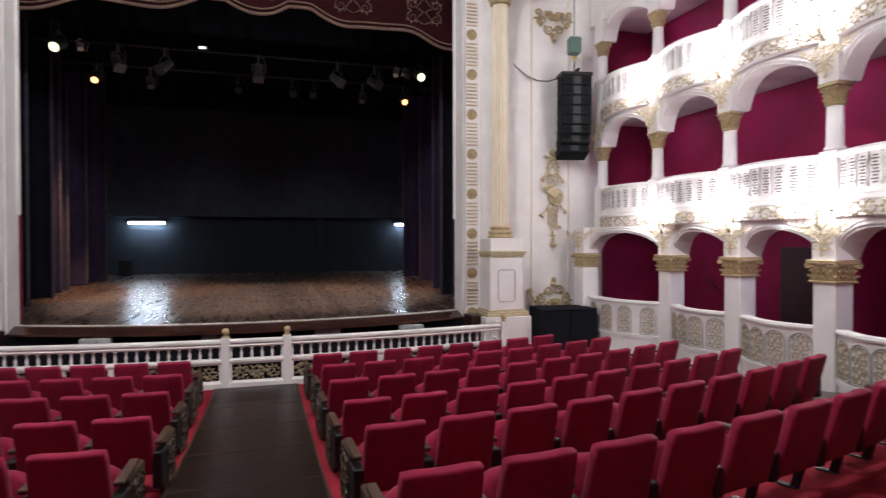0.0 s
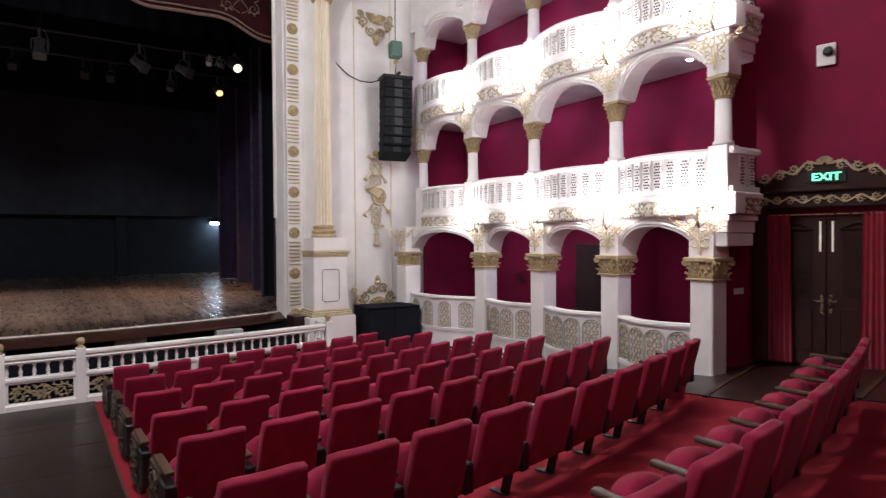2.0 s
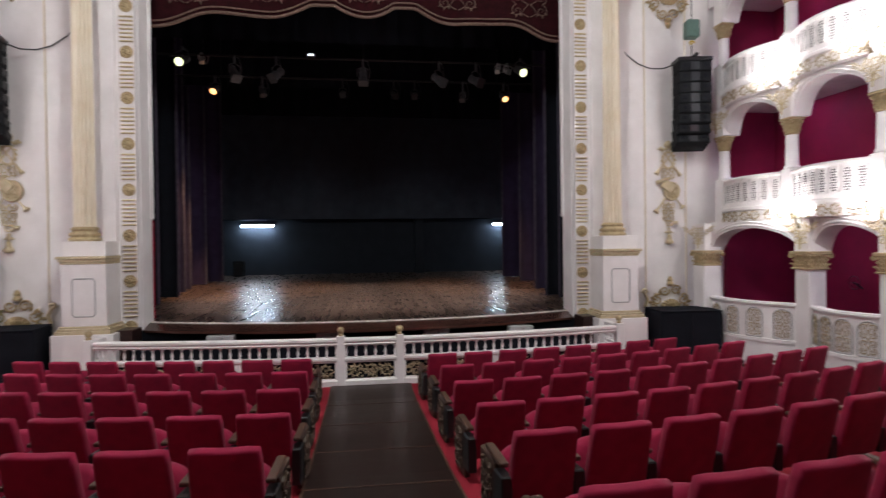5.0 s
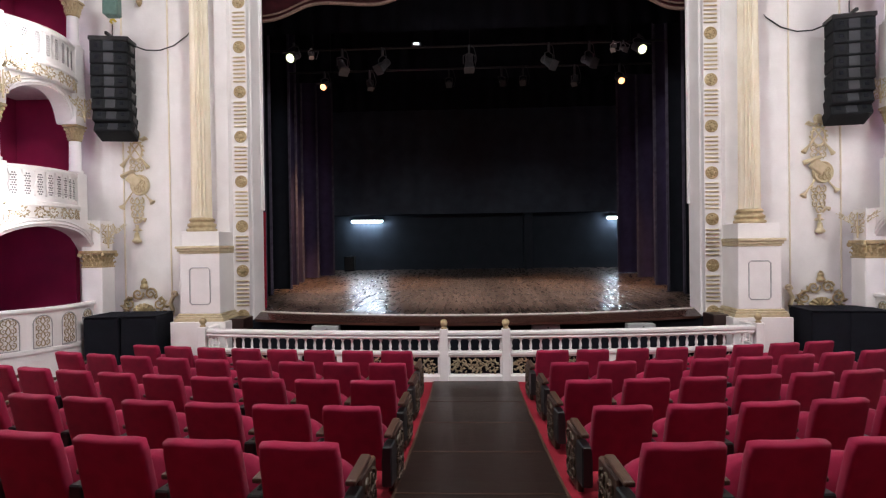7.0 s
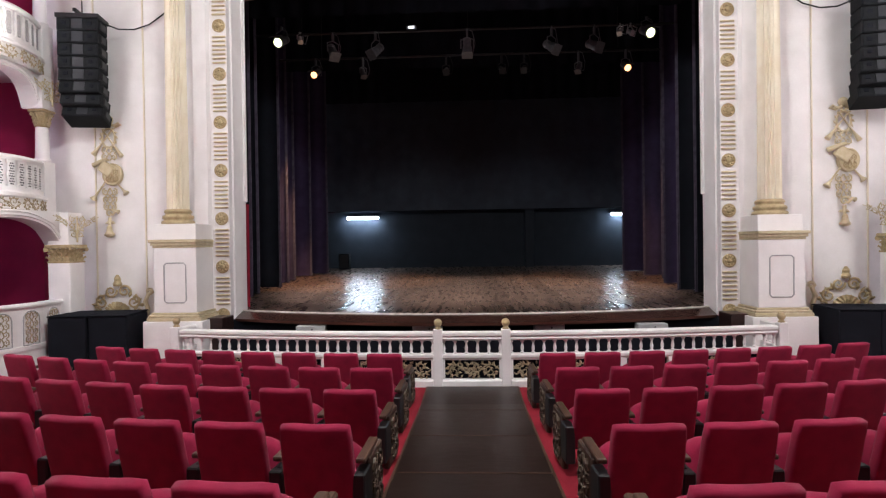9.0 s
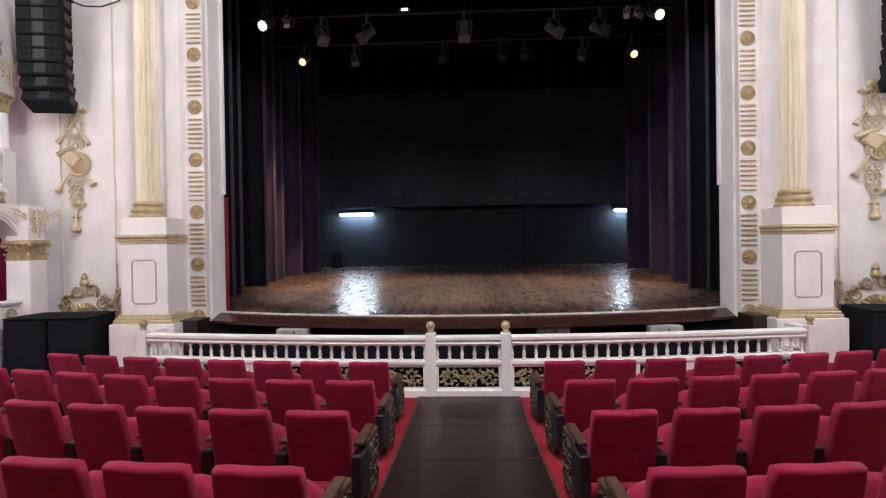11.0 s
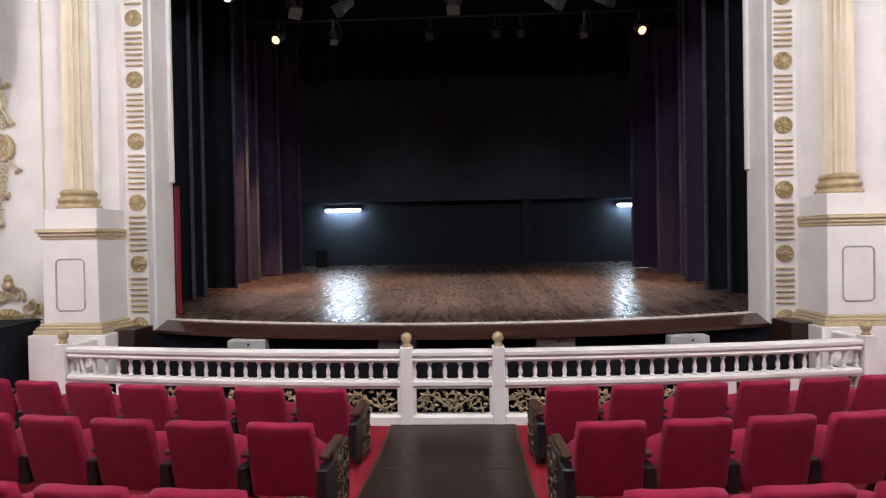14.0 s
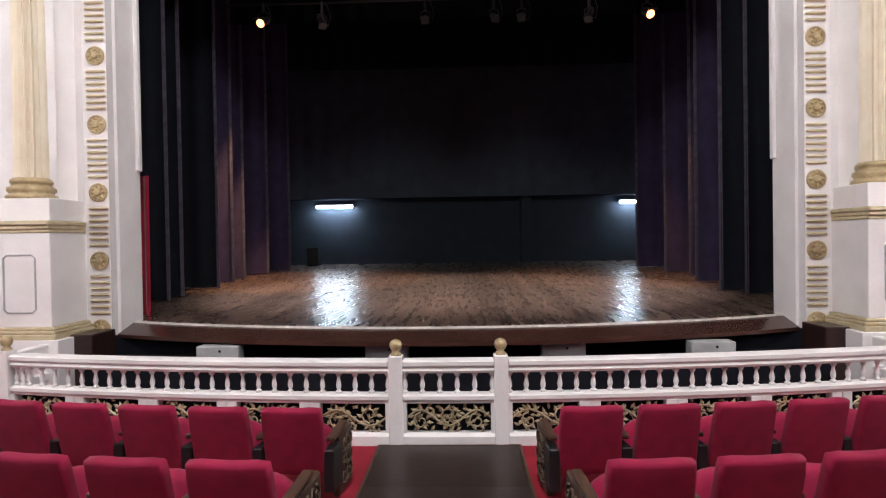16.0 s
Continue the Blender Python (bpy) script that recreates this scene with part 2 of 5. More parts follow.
def vine(length, h, r=0.011, fat=0.02):
    """A running vine with scrolls and leaves, along x from 0 to length, about z = 0."""
    bm = bmesh.new()
    n = max(2, round(length / (h * 1.25)))
    step = length / n
    tube(bm, [(length * i / (n * 6), -fat * 0.5, h * 0.3 * math.sin(math.pi * i / 6)) for i in range(n * 6 + 1)], r, 5)
    for i in range(n):
        up = 1 if i % 2 == 0 else -1
        cx = step * (i + 0.5)
        tube(bm, spiral(cx, -up * h * 0.12, h * 0.34, 1.3, math.pi / 2 * up, up, 11, -fat * 0.6), r * 0.9, 5, r * 0.6)
        for k in range(9):
            a = k * math.pi / 4.5 + 0.4 * i
            leaf(bm, cx + h * 0.26 * math.cos(a), h * 0.26 * math.sin(a), h * 0.30, h * 0.085, a + 0.6 * up, -fat * 0.2, fat)
    return bm


def place(bm, m):
    for v in bm.verts:
        v.co = m @ v.co
    return bm


# ---- large structure ----
def sheet(x0, x1, y0, y1, nx, ny, zf, thick=0.12):
    bm = bmesh.new()
    g = [[bm.verts.new((x0 + (x1 - x0) * i / nx, y0 + (y1 - y0) * j / ny, zf(x0 + (x1 - x0) * i / nx, y0 + (y1 - y0) * j / ny))) for i in range(nx + 1)] for j in range(ny + 1)]
    for j in range(ny):
        for i in range(nx):
            bm.faces.new((g[j][i], g[j][i + 1], g[j + 1][i + 1], g[j + 1][i]))
    r = bmesh.ops.extrude_face_region(bm, geom=bm.faces[:])
    for v in [e for e in r["geom"] if isinstance(e, bmesh.types.BMVert)]:
        v.co.z -= thick
    return bm


def setting(name, bm, mat, label, category):
    return tagged(part(name, bm, mat), label, category, kind="structure")


AX = 0.045  # the hall's middle line
setting("floor", sheet(-9.8, 9.8, -9.2, 12.4, 56, 60, floor_z), CARPET, "worn red carpet on the raked stalls floor", "floor")
for s in (-1, 1):
    for xa, ya, yb in ((7.2, -9.2, 2.38), (6.5, 2.38, 12.4)):
        setting("side_floor", sheet(s * xa, s * 9.8, ya, yb, 8, 40, lambda x, y: floor_z(x, y) + 0.012, 0.06), DARKWOOD, "dark polished wooden side floor", "floor")
    for pa, pb in (((6.45, 3.64), (9.02, 4.36)), ((7.2, 2.37), (9.46, 2.86))):
        bm = bmesh.new()
        n = 10
        d = (Vector(pb) - Vector(pa)).normalized() * 0.028
        edge = [[bm.verts.new((s * (x + sg * d.y), y - sg * d.x, floor_z(x, y) + h)) for sg, h in ((-1, 0.0), (-1, 0.026), (1, 0.026), (1, 0.0))] for x, y in [Vector(pa).lerp(Vector(pb), i / n) for i in range(n + 1)]]
        for ra, rb in zip(edge, edge[1:]):
            for i in range(4):
                bm.faces.new((ra[i], ra[(i + 1) % 4], rb[(i + 1) % 4], rb[i]))
        bm.faces.new(edge[0]), bm.faces.new(edge[-1])
        setting("threshold", bm, ARMWOOD, "worn wooden threshold strip on the side floor", "trim")
aisle = thing("aisle_floor", "dark brown wooden centre aisle with nosing strips", "floor", kind="structure")
edges = [-2.5, -1.2, 0.1, 1.35, 2.6, 3.9, 5.2, 6.4, 7.6, 8.85, 10.12]
for a, b in zip(edges, edges[1:]):
    part("aisle_board", sheet(AX - 0.66, AX + 0.66, a + 0.012, b - 0.012, 1, 4, lambda x, y: floor_z(0, y) + 0.014, 0.03), AISLEWOOD, aisle)
    part("nosing_strip", sheet(AX - 0.66, AX + 0.66, b - 0.012, b + 0.012, 1, 1, lambda x, y: floor_z(0, y) + 0.017, 0.03), ARMWOOD, aisle, "worn wooden nosing strip")
for s in (-1, 1):
    part("edge_strip", sheet(AX + s * 0.665 - 0.012, AX + s * 0.665 + 0.012, -2.5, 10.12, 1, 40, lambda x, y: floor_z(0, y) + 0.02, 0.03), ARMWOOD, aisle, "thin brass-brown edge strip")
setting("ceiling", box(-9.9, 9.9, -9.4, 12.6, 9.8, 10.0), CEIL, "plain pale plaster ceiling above the stalls", "ceiling")
setting("wall_back", box(-9.9, 9.9, -9.4, -9.2, -0.8, 9.8), MAROON, "plain maroon back wall", "wall")
for s, nm in ((-1, "wall_west"), (1, "wall_east")):
    setting(nm, box(min(s * 9.6, s * 9.85), max(s * 9.6, s * 9.85), -9.2, 26, -0.8, 9.8), MAROON, "plain maroon painted side wall", "wall")

# proscenium wall: opening +-4.12 wide, up to 8.2
for s in (-1, 1):
    w = thing("wall_proscenium", "white plaster proscenium wall with raised mouldings", "wall", kind="structure")
    X = lambda a, b: (min(AX + s * a, AX + s * b), max(AX + s * a, AX + s * b))
    part("wall_panel", box(*X(4.95, 9.55), 12.25, 12.9, -0.8, 9.8), WHITE, w)
    # splayed jamb
    bm = bmesh.new()
    prof = [(4.30, 12.62), (4.30, 12.55), (4.335, 12.16), (4.36, 12.13), (4.365, 12.0), (4.68, 12.0), (4.72, 11.92), (4.95, 11.88), (4.95, 12.9), (4.75, 12.9)]
    lo = [bm.verts.new((AX + s * x, y, -0.8)) for x, y in prof]
    hi = [bm.verts.new((AX + s * x, y, 9.8)) for x, y in prof]
    for i in range(len(prof)):
        j = (i + 1) % len(prof)
        bm.faces.new((lo[i], lo[j], hi[j], hi[i]))
    bm.faces.new(lo), bm.faces.new(hi)
    part("jamb", bm, WHITE, w)
    part("jamb_lip", box(*X(4.25, 4.31), 12.53, 12.6, 2.37, 9.6, bevel=0.01), WHITE, w)
    for x in (6.05, 7.0):
        part("panel_moulding", box(*X(x - 0.012, x + 0.012), 12.215, 12.25, -0.2, 9.6, bevel=0.006), CREAM, w)
    # rosettes and ribbed bars on the jamb
    for k in range(-1, 8):
        zc = 1.165 + 0.872 * k
        if zc > 0.2:
            bm = bmesh.new()
            m = Matrix.Translation((AX + s * 4.5, 12.0, zc)) @ Matrix.Rotation(radians(90), 4, "X")
            lathe(bm, [(0.118, 0), (0.12, 0.02), (0.10, 0.028), (0.094, 0.018), (0.05, 0.03), (0.035, 0.05), (0.012, 0.055)], 20, m)
            for q in range(8):
                a = q * math.pi / 4
                leaf(bm, AX + s * 4.5 + 0.035 * math.cos(a), zc + 0.035 * math.sin(a), 0.075, 0.026, a, 11.978, 0.02)
            part("rosette", bm, GOLD, w, "gilded plaster rosette")
        for q in range(7):
            z = zc + 0.436 + (q - 3) * 0.078
            if z > 0.35:
                part("ribbed_bar", box(*X(4.375, 4.625), 11.965, 12.0, z - 0.017, z + 0.017, bevel=0.012), PALEGOLD, w)
setting("wall_above_stage", box(AX - 4.95, AX + 4.95, 12.1, 12.9, 8.0, 9.8), WHITE, "white plaster wall above the stage opening", "wall")

# stage house
stage_z = lambda x, y: 0.30 + 0.02 * (y - 12.0)
lip = lambda x: 11.57 + 0.0455 * (x - AX) ** 2
stage = thing("stage_floor", "worn glossy brown stage floor boards", "floor", kind="structure")
random.seed(4)
n = 44
for i in range(n):
    xa, xb = AX - 4.3 + 8.6 * i / n, AX - 4.3 + 8.6 * (i + 1) / n
    bm = bmesh.new()
    ya, yb = lip(xa), lip(xb)
    top = [bm.verts.new(p) for p in ((xa, ya, stage_z(0, ya)), (xb - 0.003, yb, stage_z(0, yb)), (xb - 0.003, 25.5, stage_z(0, 25.5)), (xa, 25.5, stage_z(0, 25.5)))]
    low = [bm.verts.new(v.co - Vector((0, 0, 0.04))) for v in top]
    bm.faces.new(top), bm.faces.new(low)
    for a in range(4):
        b = (a + 1) % 4
        bm.faces.new((top[a], low[a], low[b], top[b]))
    part("plank", bm, STAGEWOOD, stage)
for s in (-1, 1):
    part("wing_boards", sheet(min(AX + s * 4.3, s * 9.5), max(AX + s * 4.3, s * 9.5), 12.6, 25.5, 1, 4, stage_z, 0.04), STAGEWOOD, stage)
bm = bmesh.new()
path = [(AX + x, lip(AX + x), 0, -1) for x in [-4.3 + 0.43 * i for i in range(21)]]
sweep(bm, path, [(-0.005, 0.31), (0.03, 0.312), (0.40, 0.215), (0.40, 0.17), (-0.005, 0.17)])
part("apron_board", bm, APRON, stage, "dark varnished sloping apron board")
bm = bmesh.new()
sweep(bm, path, [(-0.01, 0.335), (0.03, 0.335), (0.034, 0.3), (-0.01, 0.28)])
part("white_edge", bm, TAPE, stage, "white line along the stage edge")
part("pit_back", box(AX - 4.8, AX + 4.8, 12.0, 12.05, -0.7, 0.2), BLACKCLOTH, stage)
for s in (-1, 1):
    part("end_block", box(min(AX + s * 4.31, AX + s * 4.66), max(AX + s * 4.31, AX + s * 4.66), 11.5, 11.99, -0.6, 0.29, bevel=0.012), DARKWOOD, stage, "dark wooden end block")
part("pit_shelf", box(AX - 4.3, AX + 4.3, 11.3, 12.0, -0.6, -0.04, bevel=0.01), BLACKCLOTH, stage, "black draped ledge under the stage lip")
for x in (-2.75, -0.75, 1.3, 3.0):
    f = thing("footlight_box", "pale grey footlight box standing under the stage lip", "light box", pose(AX + x, 11.5, -0.04), "footlight boxes")
    part("box_body", box(-0.25, 0.25, -0.1, 0.1, 0.0, 0.19, bevel=0.01), SHADOWGREY, f)
    part("box_knob", box(0.02, 0.05, -0.115, -0.1, 0.12, 0.15, bevel=0.007), BLACKIRON, f)
setting("stage_wall", box(-9.6, 9.6, 25.5, 25.7, -0.4, 12), BACKPAINT, "black painted rear stage wall", "wall")
setting("stage_ceiling", box(-9.6, 9.6, 12.9, 25.7, 12, 12.2), BLACKCLOTH, "unlit black stage ceiling", "ceiling")
setting("pier", box(AX + 2.16, AX + 2.52, 24.95, 25.5, 0.5, 2.84, bevel=0.02), BACKPAINT, "black painted pier on the rear wall", "wall")


def folds(x0, x1, y, z0, z1, waves, depth, n=None, flare=0.0):
    """A hung cloth along x with soft folds."""
    bm = bmesh.new()
    n = n or waves * 8
    rng = random.Random(int((x0 * 13 + y * 7 + z0) * 10))
    ph = [rng.uniform(0, 6.28) for _ in range(3)]
    rows = 8
    g = []
    for j in range(rows + 1):
        v = j / rows
        row = []
        for i in range(n + 1):
            u = i / n
            d = depth * (0.7 * math.sin(2 * math.pi * waves * u + ph[0]) + 0.4 * math.sin(2 * math.pi * waves * 0.53 * u + ph[1])) * (0.55 + 0.45 * (1 - v))
            row.append(bm.verts.new((x0 + (x1 - x0) * (u + flare * (1 - v) * (u - 0.5)), y + d, z0 + (z1 - z0) * v)))
        g.append(row)
    for j in range(rows):
        for i in range(n):
            bm.faces.new((g[j][i], g[j][i + 1], g[j + 1][i + 1], g[j + 1][i]))
    back = bmesh.ops.duplicate(bm, geom=bm.faces[:])
    for v in [e for e in back["geom"] if isinstance(e, bmesh.types.BMVert)]:
        v.co.y += 0.012
    return bm


def backcloth():
    t = thing("backdrop_cloth", "black backcloth hanging above the rear wall panels", "curtain", pose(0, 25.1, 2.86))
    part("cloth", folds(-7.5, 7.5, 0, 0, 9.0, 20, 0.03), BACKCLOTH, t, smooth=True)
    part("bottom_pipe", tube(bmesh.new(), [(-7.5, -0.02, 0.0), (7.5, -0.02, 0.0)], 0.016, 8), BLACKCLOTH, t, "black bottom pipe")


backcloth()
# wing curtains, two groups of narrow legs on each side
for s in (-1, 1):
    legs = ((4.97, 14.8), (4.8, 15.4), (5.03, 17.1), (5.45, 18.54), (5.33, 19.9), (5.2, 21.9)) if s > 0 else ((5.0, 14.74), (5.1, 15.45), (5.1, 17.07), (5.33, 18.46), (5.43, 19.45), (5.39, 21.16), (5.1, 22.3))
    for k, (x, y) in enumerate(legs):
        # Front legs are coloured black for their shade, lit ones behind purple.
        dark = k < (2 if s > 0 else 3)
        t = thing("wing_curtain", ("black" if dark else "aubergine") + " stage wing curtain, tone and hem coloured as light falls", "curtain", pose(AX + s * x, y, stage_z(0, y) + 0.02, 0, 0, s * (2 if k % 2 else 7)), "stage wing curtains")
        part("cloth", folds(min(0, s * 2.4), max(0, s * 2.4), 0, 0, 10.5, 5, 0.035, 60), BLACKCLOTH if dark else LEGCLOTH, t, smooth=True)
        # Hem painted paler for the light that catches the cloth edge.
        part("edge_hem", box(-0.036, 0.036, -0.03, -0.012, 0.0, 10.5, bevel=0.006), HEM, t, "hem coloured paler, as if lit")
    t = thing("house_curtain", "short crimson curtain gathered at the side of the stage", "curtain", pose(AX + s * (4.80 if s < 0 else 5.1), 13.0, stage_z(0, 13) + 0.01))
    part("cloth", folds(-0.42, 0.42, 0, 0, 2.03, 5, 0.05), CURTAIN, t, smooth=True)
for y, z, d in ((15.2, 6.9, 2.0), (19.0, 6.75, 2.4), (22.5, 6.6, 2.4)):
    t = thing("border_curtain", "black border curtain hanging above the stage", "curtain", pose(AX, y, z), "stage borders")
    part("cloth", folds(-6.5, 6.5, 0, 0, 12 - z, 26, 0.05), BLACKCLOTH, t, smooth=True)


def pelmet():
    t = thing("pelmet", "dark red embroidered scalloped pelmet with braided edge", "curtain", pose(AX, 12.7, 0.22))
    def hem(x):
        a = abs(x)
        if a < 0.62:
            return 6.38 + 0.22 * (a / 0.62) ** 2
        if a < 1.1:
            return 6.60
        if a < 3.0:
            u = (a - 1.1) / 1.9
            return 6.60 - 0.34 * math.sin(min(1, u * 2.2) * math.pi / 2) + 0.10 * u
        u = (a - 3.0) / 1.25
        return 6.36 - 0.32 * u + 0.05 * math.sin(u * 6)
    bm = bmesh.new()
    n = 90
    xs = [-4.6 + 9.2 * i / n for i in range(n + 1)]
    a = [bm.verts.new((x, 0.02 * math.sin(x * 5), hem(x))) for x in xs]
    b = [bm.verts.new((x, 0.02 * math.sin(x * 5), 8.4)) for x in xs]
    for i in range(n):
        bm.faces.new((a[i], a[i + 1], b[i + 1], b[i]))
    bmesh.ops.solidify(bm, geom=bm.faces[:], thickness=0.03)
    part("cloth", bm, PELMET, t)
    for k, (dz, r) in enumerate(((0.02, 0.035), (0.13, 0.02))):
        part("braid", tube(bmesh.new(), [(x, -0.03 + 0.02 * math.sin(x * 5), hem(x) + dz) for x in xs], r, 6), FRINGE, t, "pale braid edging")
    for x in (-3.6, -2.0, 0, 2.0, 3.6):
        bm = scrolls(1.1, 0.55, 2, 0.012, 0.012)
        place(bm, Matrix.Translation((x, -0.04, hem(x) + 0.6)))
        part("embroidery", bm, FRINGE, t, "faded gold embroidery")


pelmet()


# ---- orchestra rail ----
def rail_y(x):
    return 10.2 + 0.0216 * (x - AX) ** 2


def orchestra_rail():
    t = thing("orchestra_rail", "white painted balustrade with gilt carved openwork panels", "railing", kind="structure")
    z0 = -0.6
    spans = [(-4.66, -0.5), (-0.5, 0.5), (0.5, 4.66)]
    bal = bmesh.new()
    lathe(bal, [(0.030, -0.1), (0.030, -0.08), (0.014, -0.07), (0.024, -0.045), (0.026, -0.02), (0.014, 0.04), (0.013, 0.055), (0.026, 0.07), (0.032, 0.085), (0.032, 0.1)], 8)
    first = part("baluster", bal, WHITE, t, smooth=True)
    first.matrix_basis = pose(AX - 4.5, rail_y(AX - 4.5), 0.0)
    for a, b in spans:
        n = max(4, round((b - a) / 0.4))
        xs = [AX + a + 0.07 + (b - a - 0.14) * i / n for i in range(n + 1)]
        def pth(off=0):
            out = []
            for x in xs:
                sl = 0.0432 * (x - AX)
                l = math.hypot(1, sl)
                out.append((x, rail_y(x), sl / l, -1 / l))
            return out
        for nm, prof in (("top_rail", [(-0.06, 0.10), (0.06, 0.10), (0.075, 0.125), (0.06, 0.15), (0.085, 0.175), (0.085, 0.21), (0.06, 0.225), (-0.06, 0.225), (-0.085, 0.2), (-0.085, 0.17)]),
                         ("middle_rail", [(-0.05, -0.1), (-0.05, -0.19), (0.05, -0.19), (0.055, -0.17), (0.075, -0.15), (0.075, -0.115), (0.05, -0.1)]),
                         ("base_rail", [(-0.05, -0.47), (-0.05, z0), (0.075, z0), (0.075, -0.50), (0.05, -0.47)]),
                         ("panel_back", [(-0.04, -0.19), (-0.03, -0.19), (-0.03, -0.47), (-0.04, -0.47)])):
            part(nm, sweep(bmesh.new(), pth(), prof), WHITE if nm != "panel_back" else BLACKCLOTH, t)
        nb = round((b - a) / 0.16)
        for i in range(nb):
            x = AX + a + (b - a) * (i + 0.5) / nb
            again(first, pose(x, rail_y(x), 0.0), t)
        # carved openwork panels in white surrounds
        npan = 1 if b - a < 1.2 else 5
        for i in range(npan):
            xa, xb = AX + a + (b - a) * i / npan, AX + a + (b - a) * (i + 1) / npan
            xm, w = (xa + xb) / 2, xb - xa - 0.2
            ang = math.atan(0.0432 * (xm - AX))
            m = Matrix.Translation((xm, rail_y(xm), -0.33)) @ Matrix.Rotation(ang, 4, "Z")
            for q in (-1, 1):
                part("stile", place(box(q * (w / 2 + 0.05) - 0.05, q * (w / 2 + 0.05) + 0.05, -0.055, 0.04, -0.14, 0.14), m), WHITE, t)
            bm = vine(w, 0.25, 0.011, 0.03)
            place(bm, Matrix.Translation((-w / 2, -0.02, 0)))
            for q in range(int(w / 0.014)):
                rng = random.Random(q + int(xm * 100))
                leaf(bm, rng.uniform(-w / 2 + 0.04, w / 2 - 0.06), rng.uniform(-0.11, 0.11), 0.075, 0.017, rng.uniform(0, 6.28), -0.012, 0.02)
            place(bm, m)
            part("carved_panel", bm, PANELGOLD, t, "gilt carved foliage panel")
    for x, y in ((-0.5, None), (0.5, None), (-4.7, 10.67), (4.7, 10.67)):
        xx = AX + x
        yy = y or rail_y(xx)
        p = part("post", box(xx - 0.067, xx + 0.067, yy - 0.085, yy + 0.067, z0, 0.262, bevel=0.006), WHITE, t)
        part("ball_finial", lathe(bmesh.new(), [(0.05, 0.262), (0.052, 0.28), (0.03, 0.295), (0.052, 0.325), (0.062, 0.36), (0.05, 0.395), (0.02, 0.415)], 14, Matrix.Translation((xx, yy, 0))), GOLD, t, "gilt ball finial", True)
    for s in (-1, 1):
        x = AX + s * 4.7
        for z, h in ((0.1, 0.125), (-0.19, 0.09), (-0.6, 0.13)):
            part("return_rail", box(x - 0.06, x + 0.06, 10.74, 11.24, z, z + h, bevel=0.01), WHITE, t)
        for i in range(3):
            again(first, pose(x, 10.86 + 0.15 * i, 0.0), t)


orchestra_rail()


# ---- proscenium columns, pedestals and wall ornaments ----
def column_and_pedestal(s):
    t = thing("proscenium_column", "cream fluted column on a white gilt-edged pedestal", "column", pose(AX + s * 5.05, 11.78, 0), kind="structure")
    B = lambda x0, x1, y0, y1, z0, z1, bv=0.008: box(x0, x1, y0, y1, z0, z1, bevel=bv)
    part("base_block", B(-0.52, 0.52, -0.56, 0.2, -0.62, 0.27), WHITE, t)
    bm = B(-0.47, 0.47, -0.53, 0.2, 0.27, 0.33)
    bx(bm, -0.45, 0.45, -0.51, 0.2, 0.33, 0.37, 0.01), bx(bm, -0.42, 0.42, -0.48, 0.2, 0.37, 0.41, 0.01)
    part("base_moulding", bm, PALEGOLD, t, "gilded base moulding")
    part("die", B(-0.375, 0.375, -0.45, 0.2, 0.41, 1.52), WHITE, t)
    bm = B(-0.385, 0.385, -0.465, 0.2, 1.52, 1.56)
    bx(bm, -0.39 if s > 0 else -0.41, 0.41 if s > 0 else 0.39, -0.49, 0.2, 1.56, 1.61, 0.01), bx(bm, -0.4 if s > 0 else -0.435, 0.435 if s > 0 else 0.4, -0.52, 0.2, 1.61, 1.66, 0.01)
    part("cornice", bm, PALEGOLD, t, "gilded pedestal cornice")
    part("plinth", B(-0.36, 0.36, -0.42, 0.2, 1.66, 1.93), WHITE, t)
    # sunk panel outline with notched corners, its edge shade coloured grey
    pts = [(-0.19, 0.62), (-0.15, 0.58), (0.15, 0.58), (0.19, 0.62), (0.19, 1.22), (0.15, 1.26), (-0.15, 1.26), (-0.19, 1.22), (-0.19, 0.62)]
    part("panel_moulding", tube(bmesh.new(), [(x, -0.452, z) for x, z in pts], 0.012, 5), SHADOWGREY, t, "thin panel moulding with edge shade coloured grey")
    m = Matrix.Translation((0.02 if s > 0 else -0.13, -0.04, 0))
    part("column_base", lathe(bmesh.new(), [(0.27, 1.93), (0.28, 1.96), (0.275, 1.985), (0.24, 2.0), (0.24, 2.02), (0.262, 2.04), (0.262, 2.08), (0.215, 2.1), (0.215, 2.13), (0.23, 2.14), (0.23, 2.17), (0.2, 2.2)], 24, m), GOLD, t, "gilded column base", True)
    part("shaft", lathe(bmesh.new(), [(0.188, 2.2), (0.188, 2.25), (0.165, 7.0)], 32, m, 0.2), CREAM, t, "cream fluted shaft")
    cap = lathe(bmesh.new(), [(0.22, 7.0), (0.24, 7.05), (0.22, 7.1), (0.25, 7.3), (0.33, 7.45), (0.33, 7.5)], 16, m)
    for q in range(12):
        a = q * math.pi / 6
        tube(cap, [m @ Vector((0.23 * math.cos(a), 0.23 * math.sin(a), 7.1)), m @ Vector((0.26 * math.cos(a), 0.26 * math.sin(a), 7.25)), m @ Vector((0.33 * math.cos(a), 0.33 * math.sin(a), 7.3))], 0.03, 5, 0.015)
    part("capital", cap, GOLD, t, "gilded leafy capital")
    part("entablature", box(-0.6, 0.6, -0.6, 0.4, 7.5, 9.8, bevel=0.02), WHITE, t)


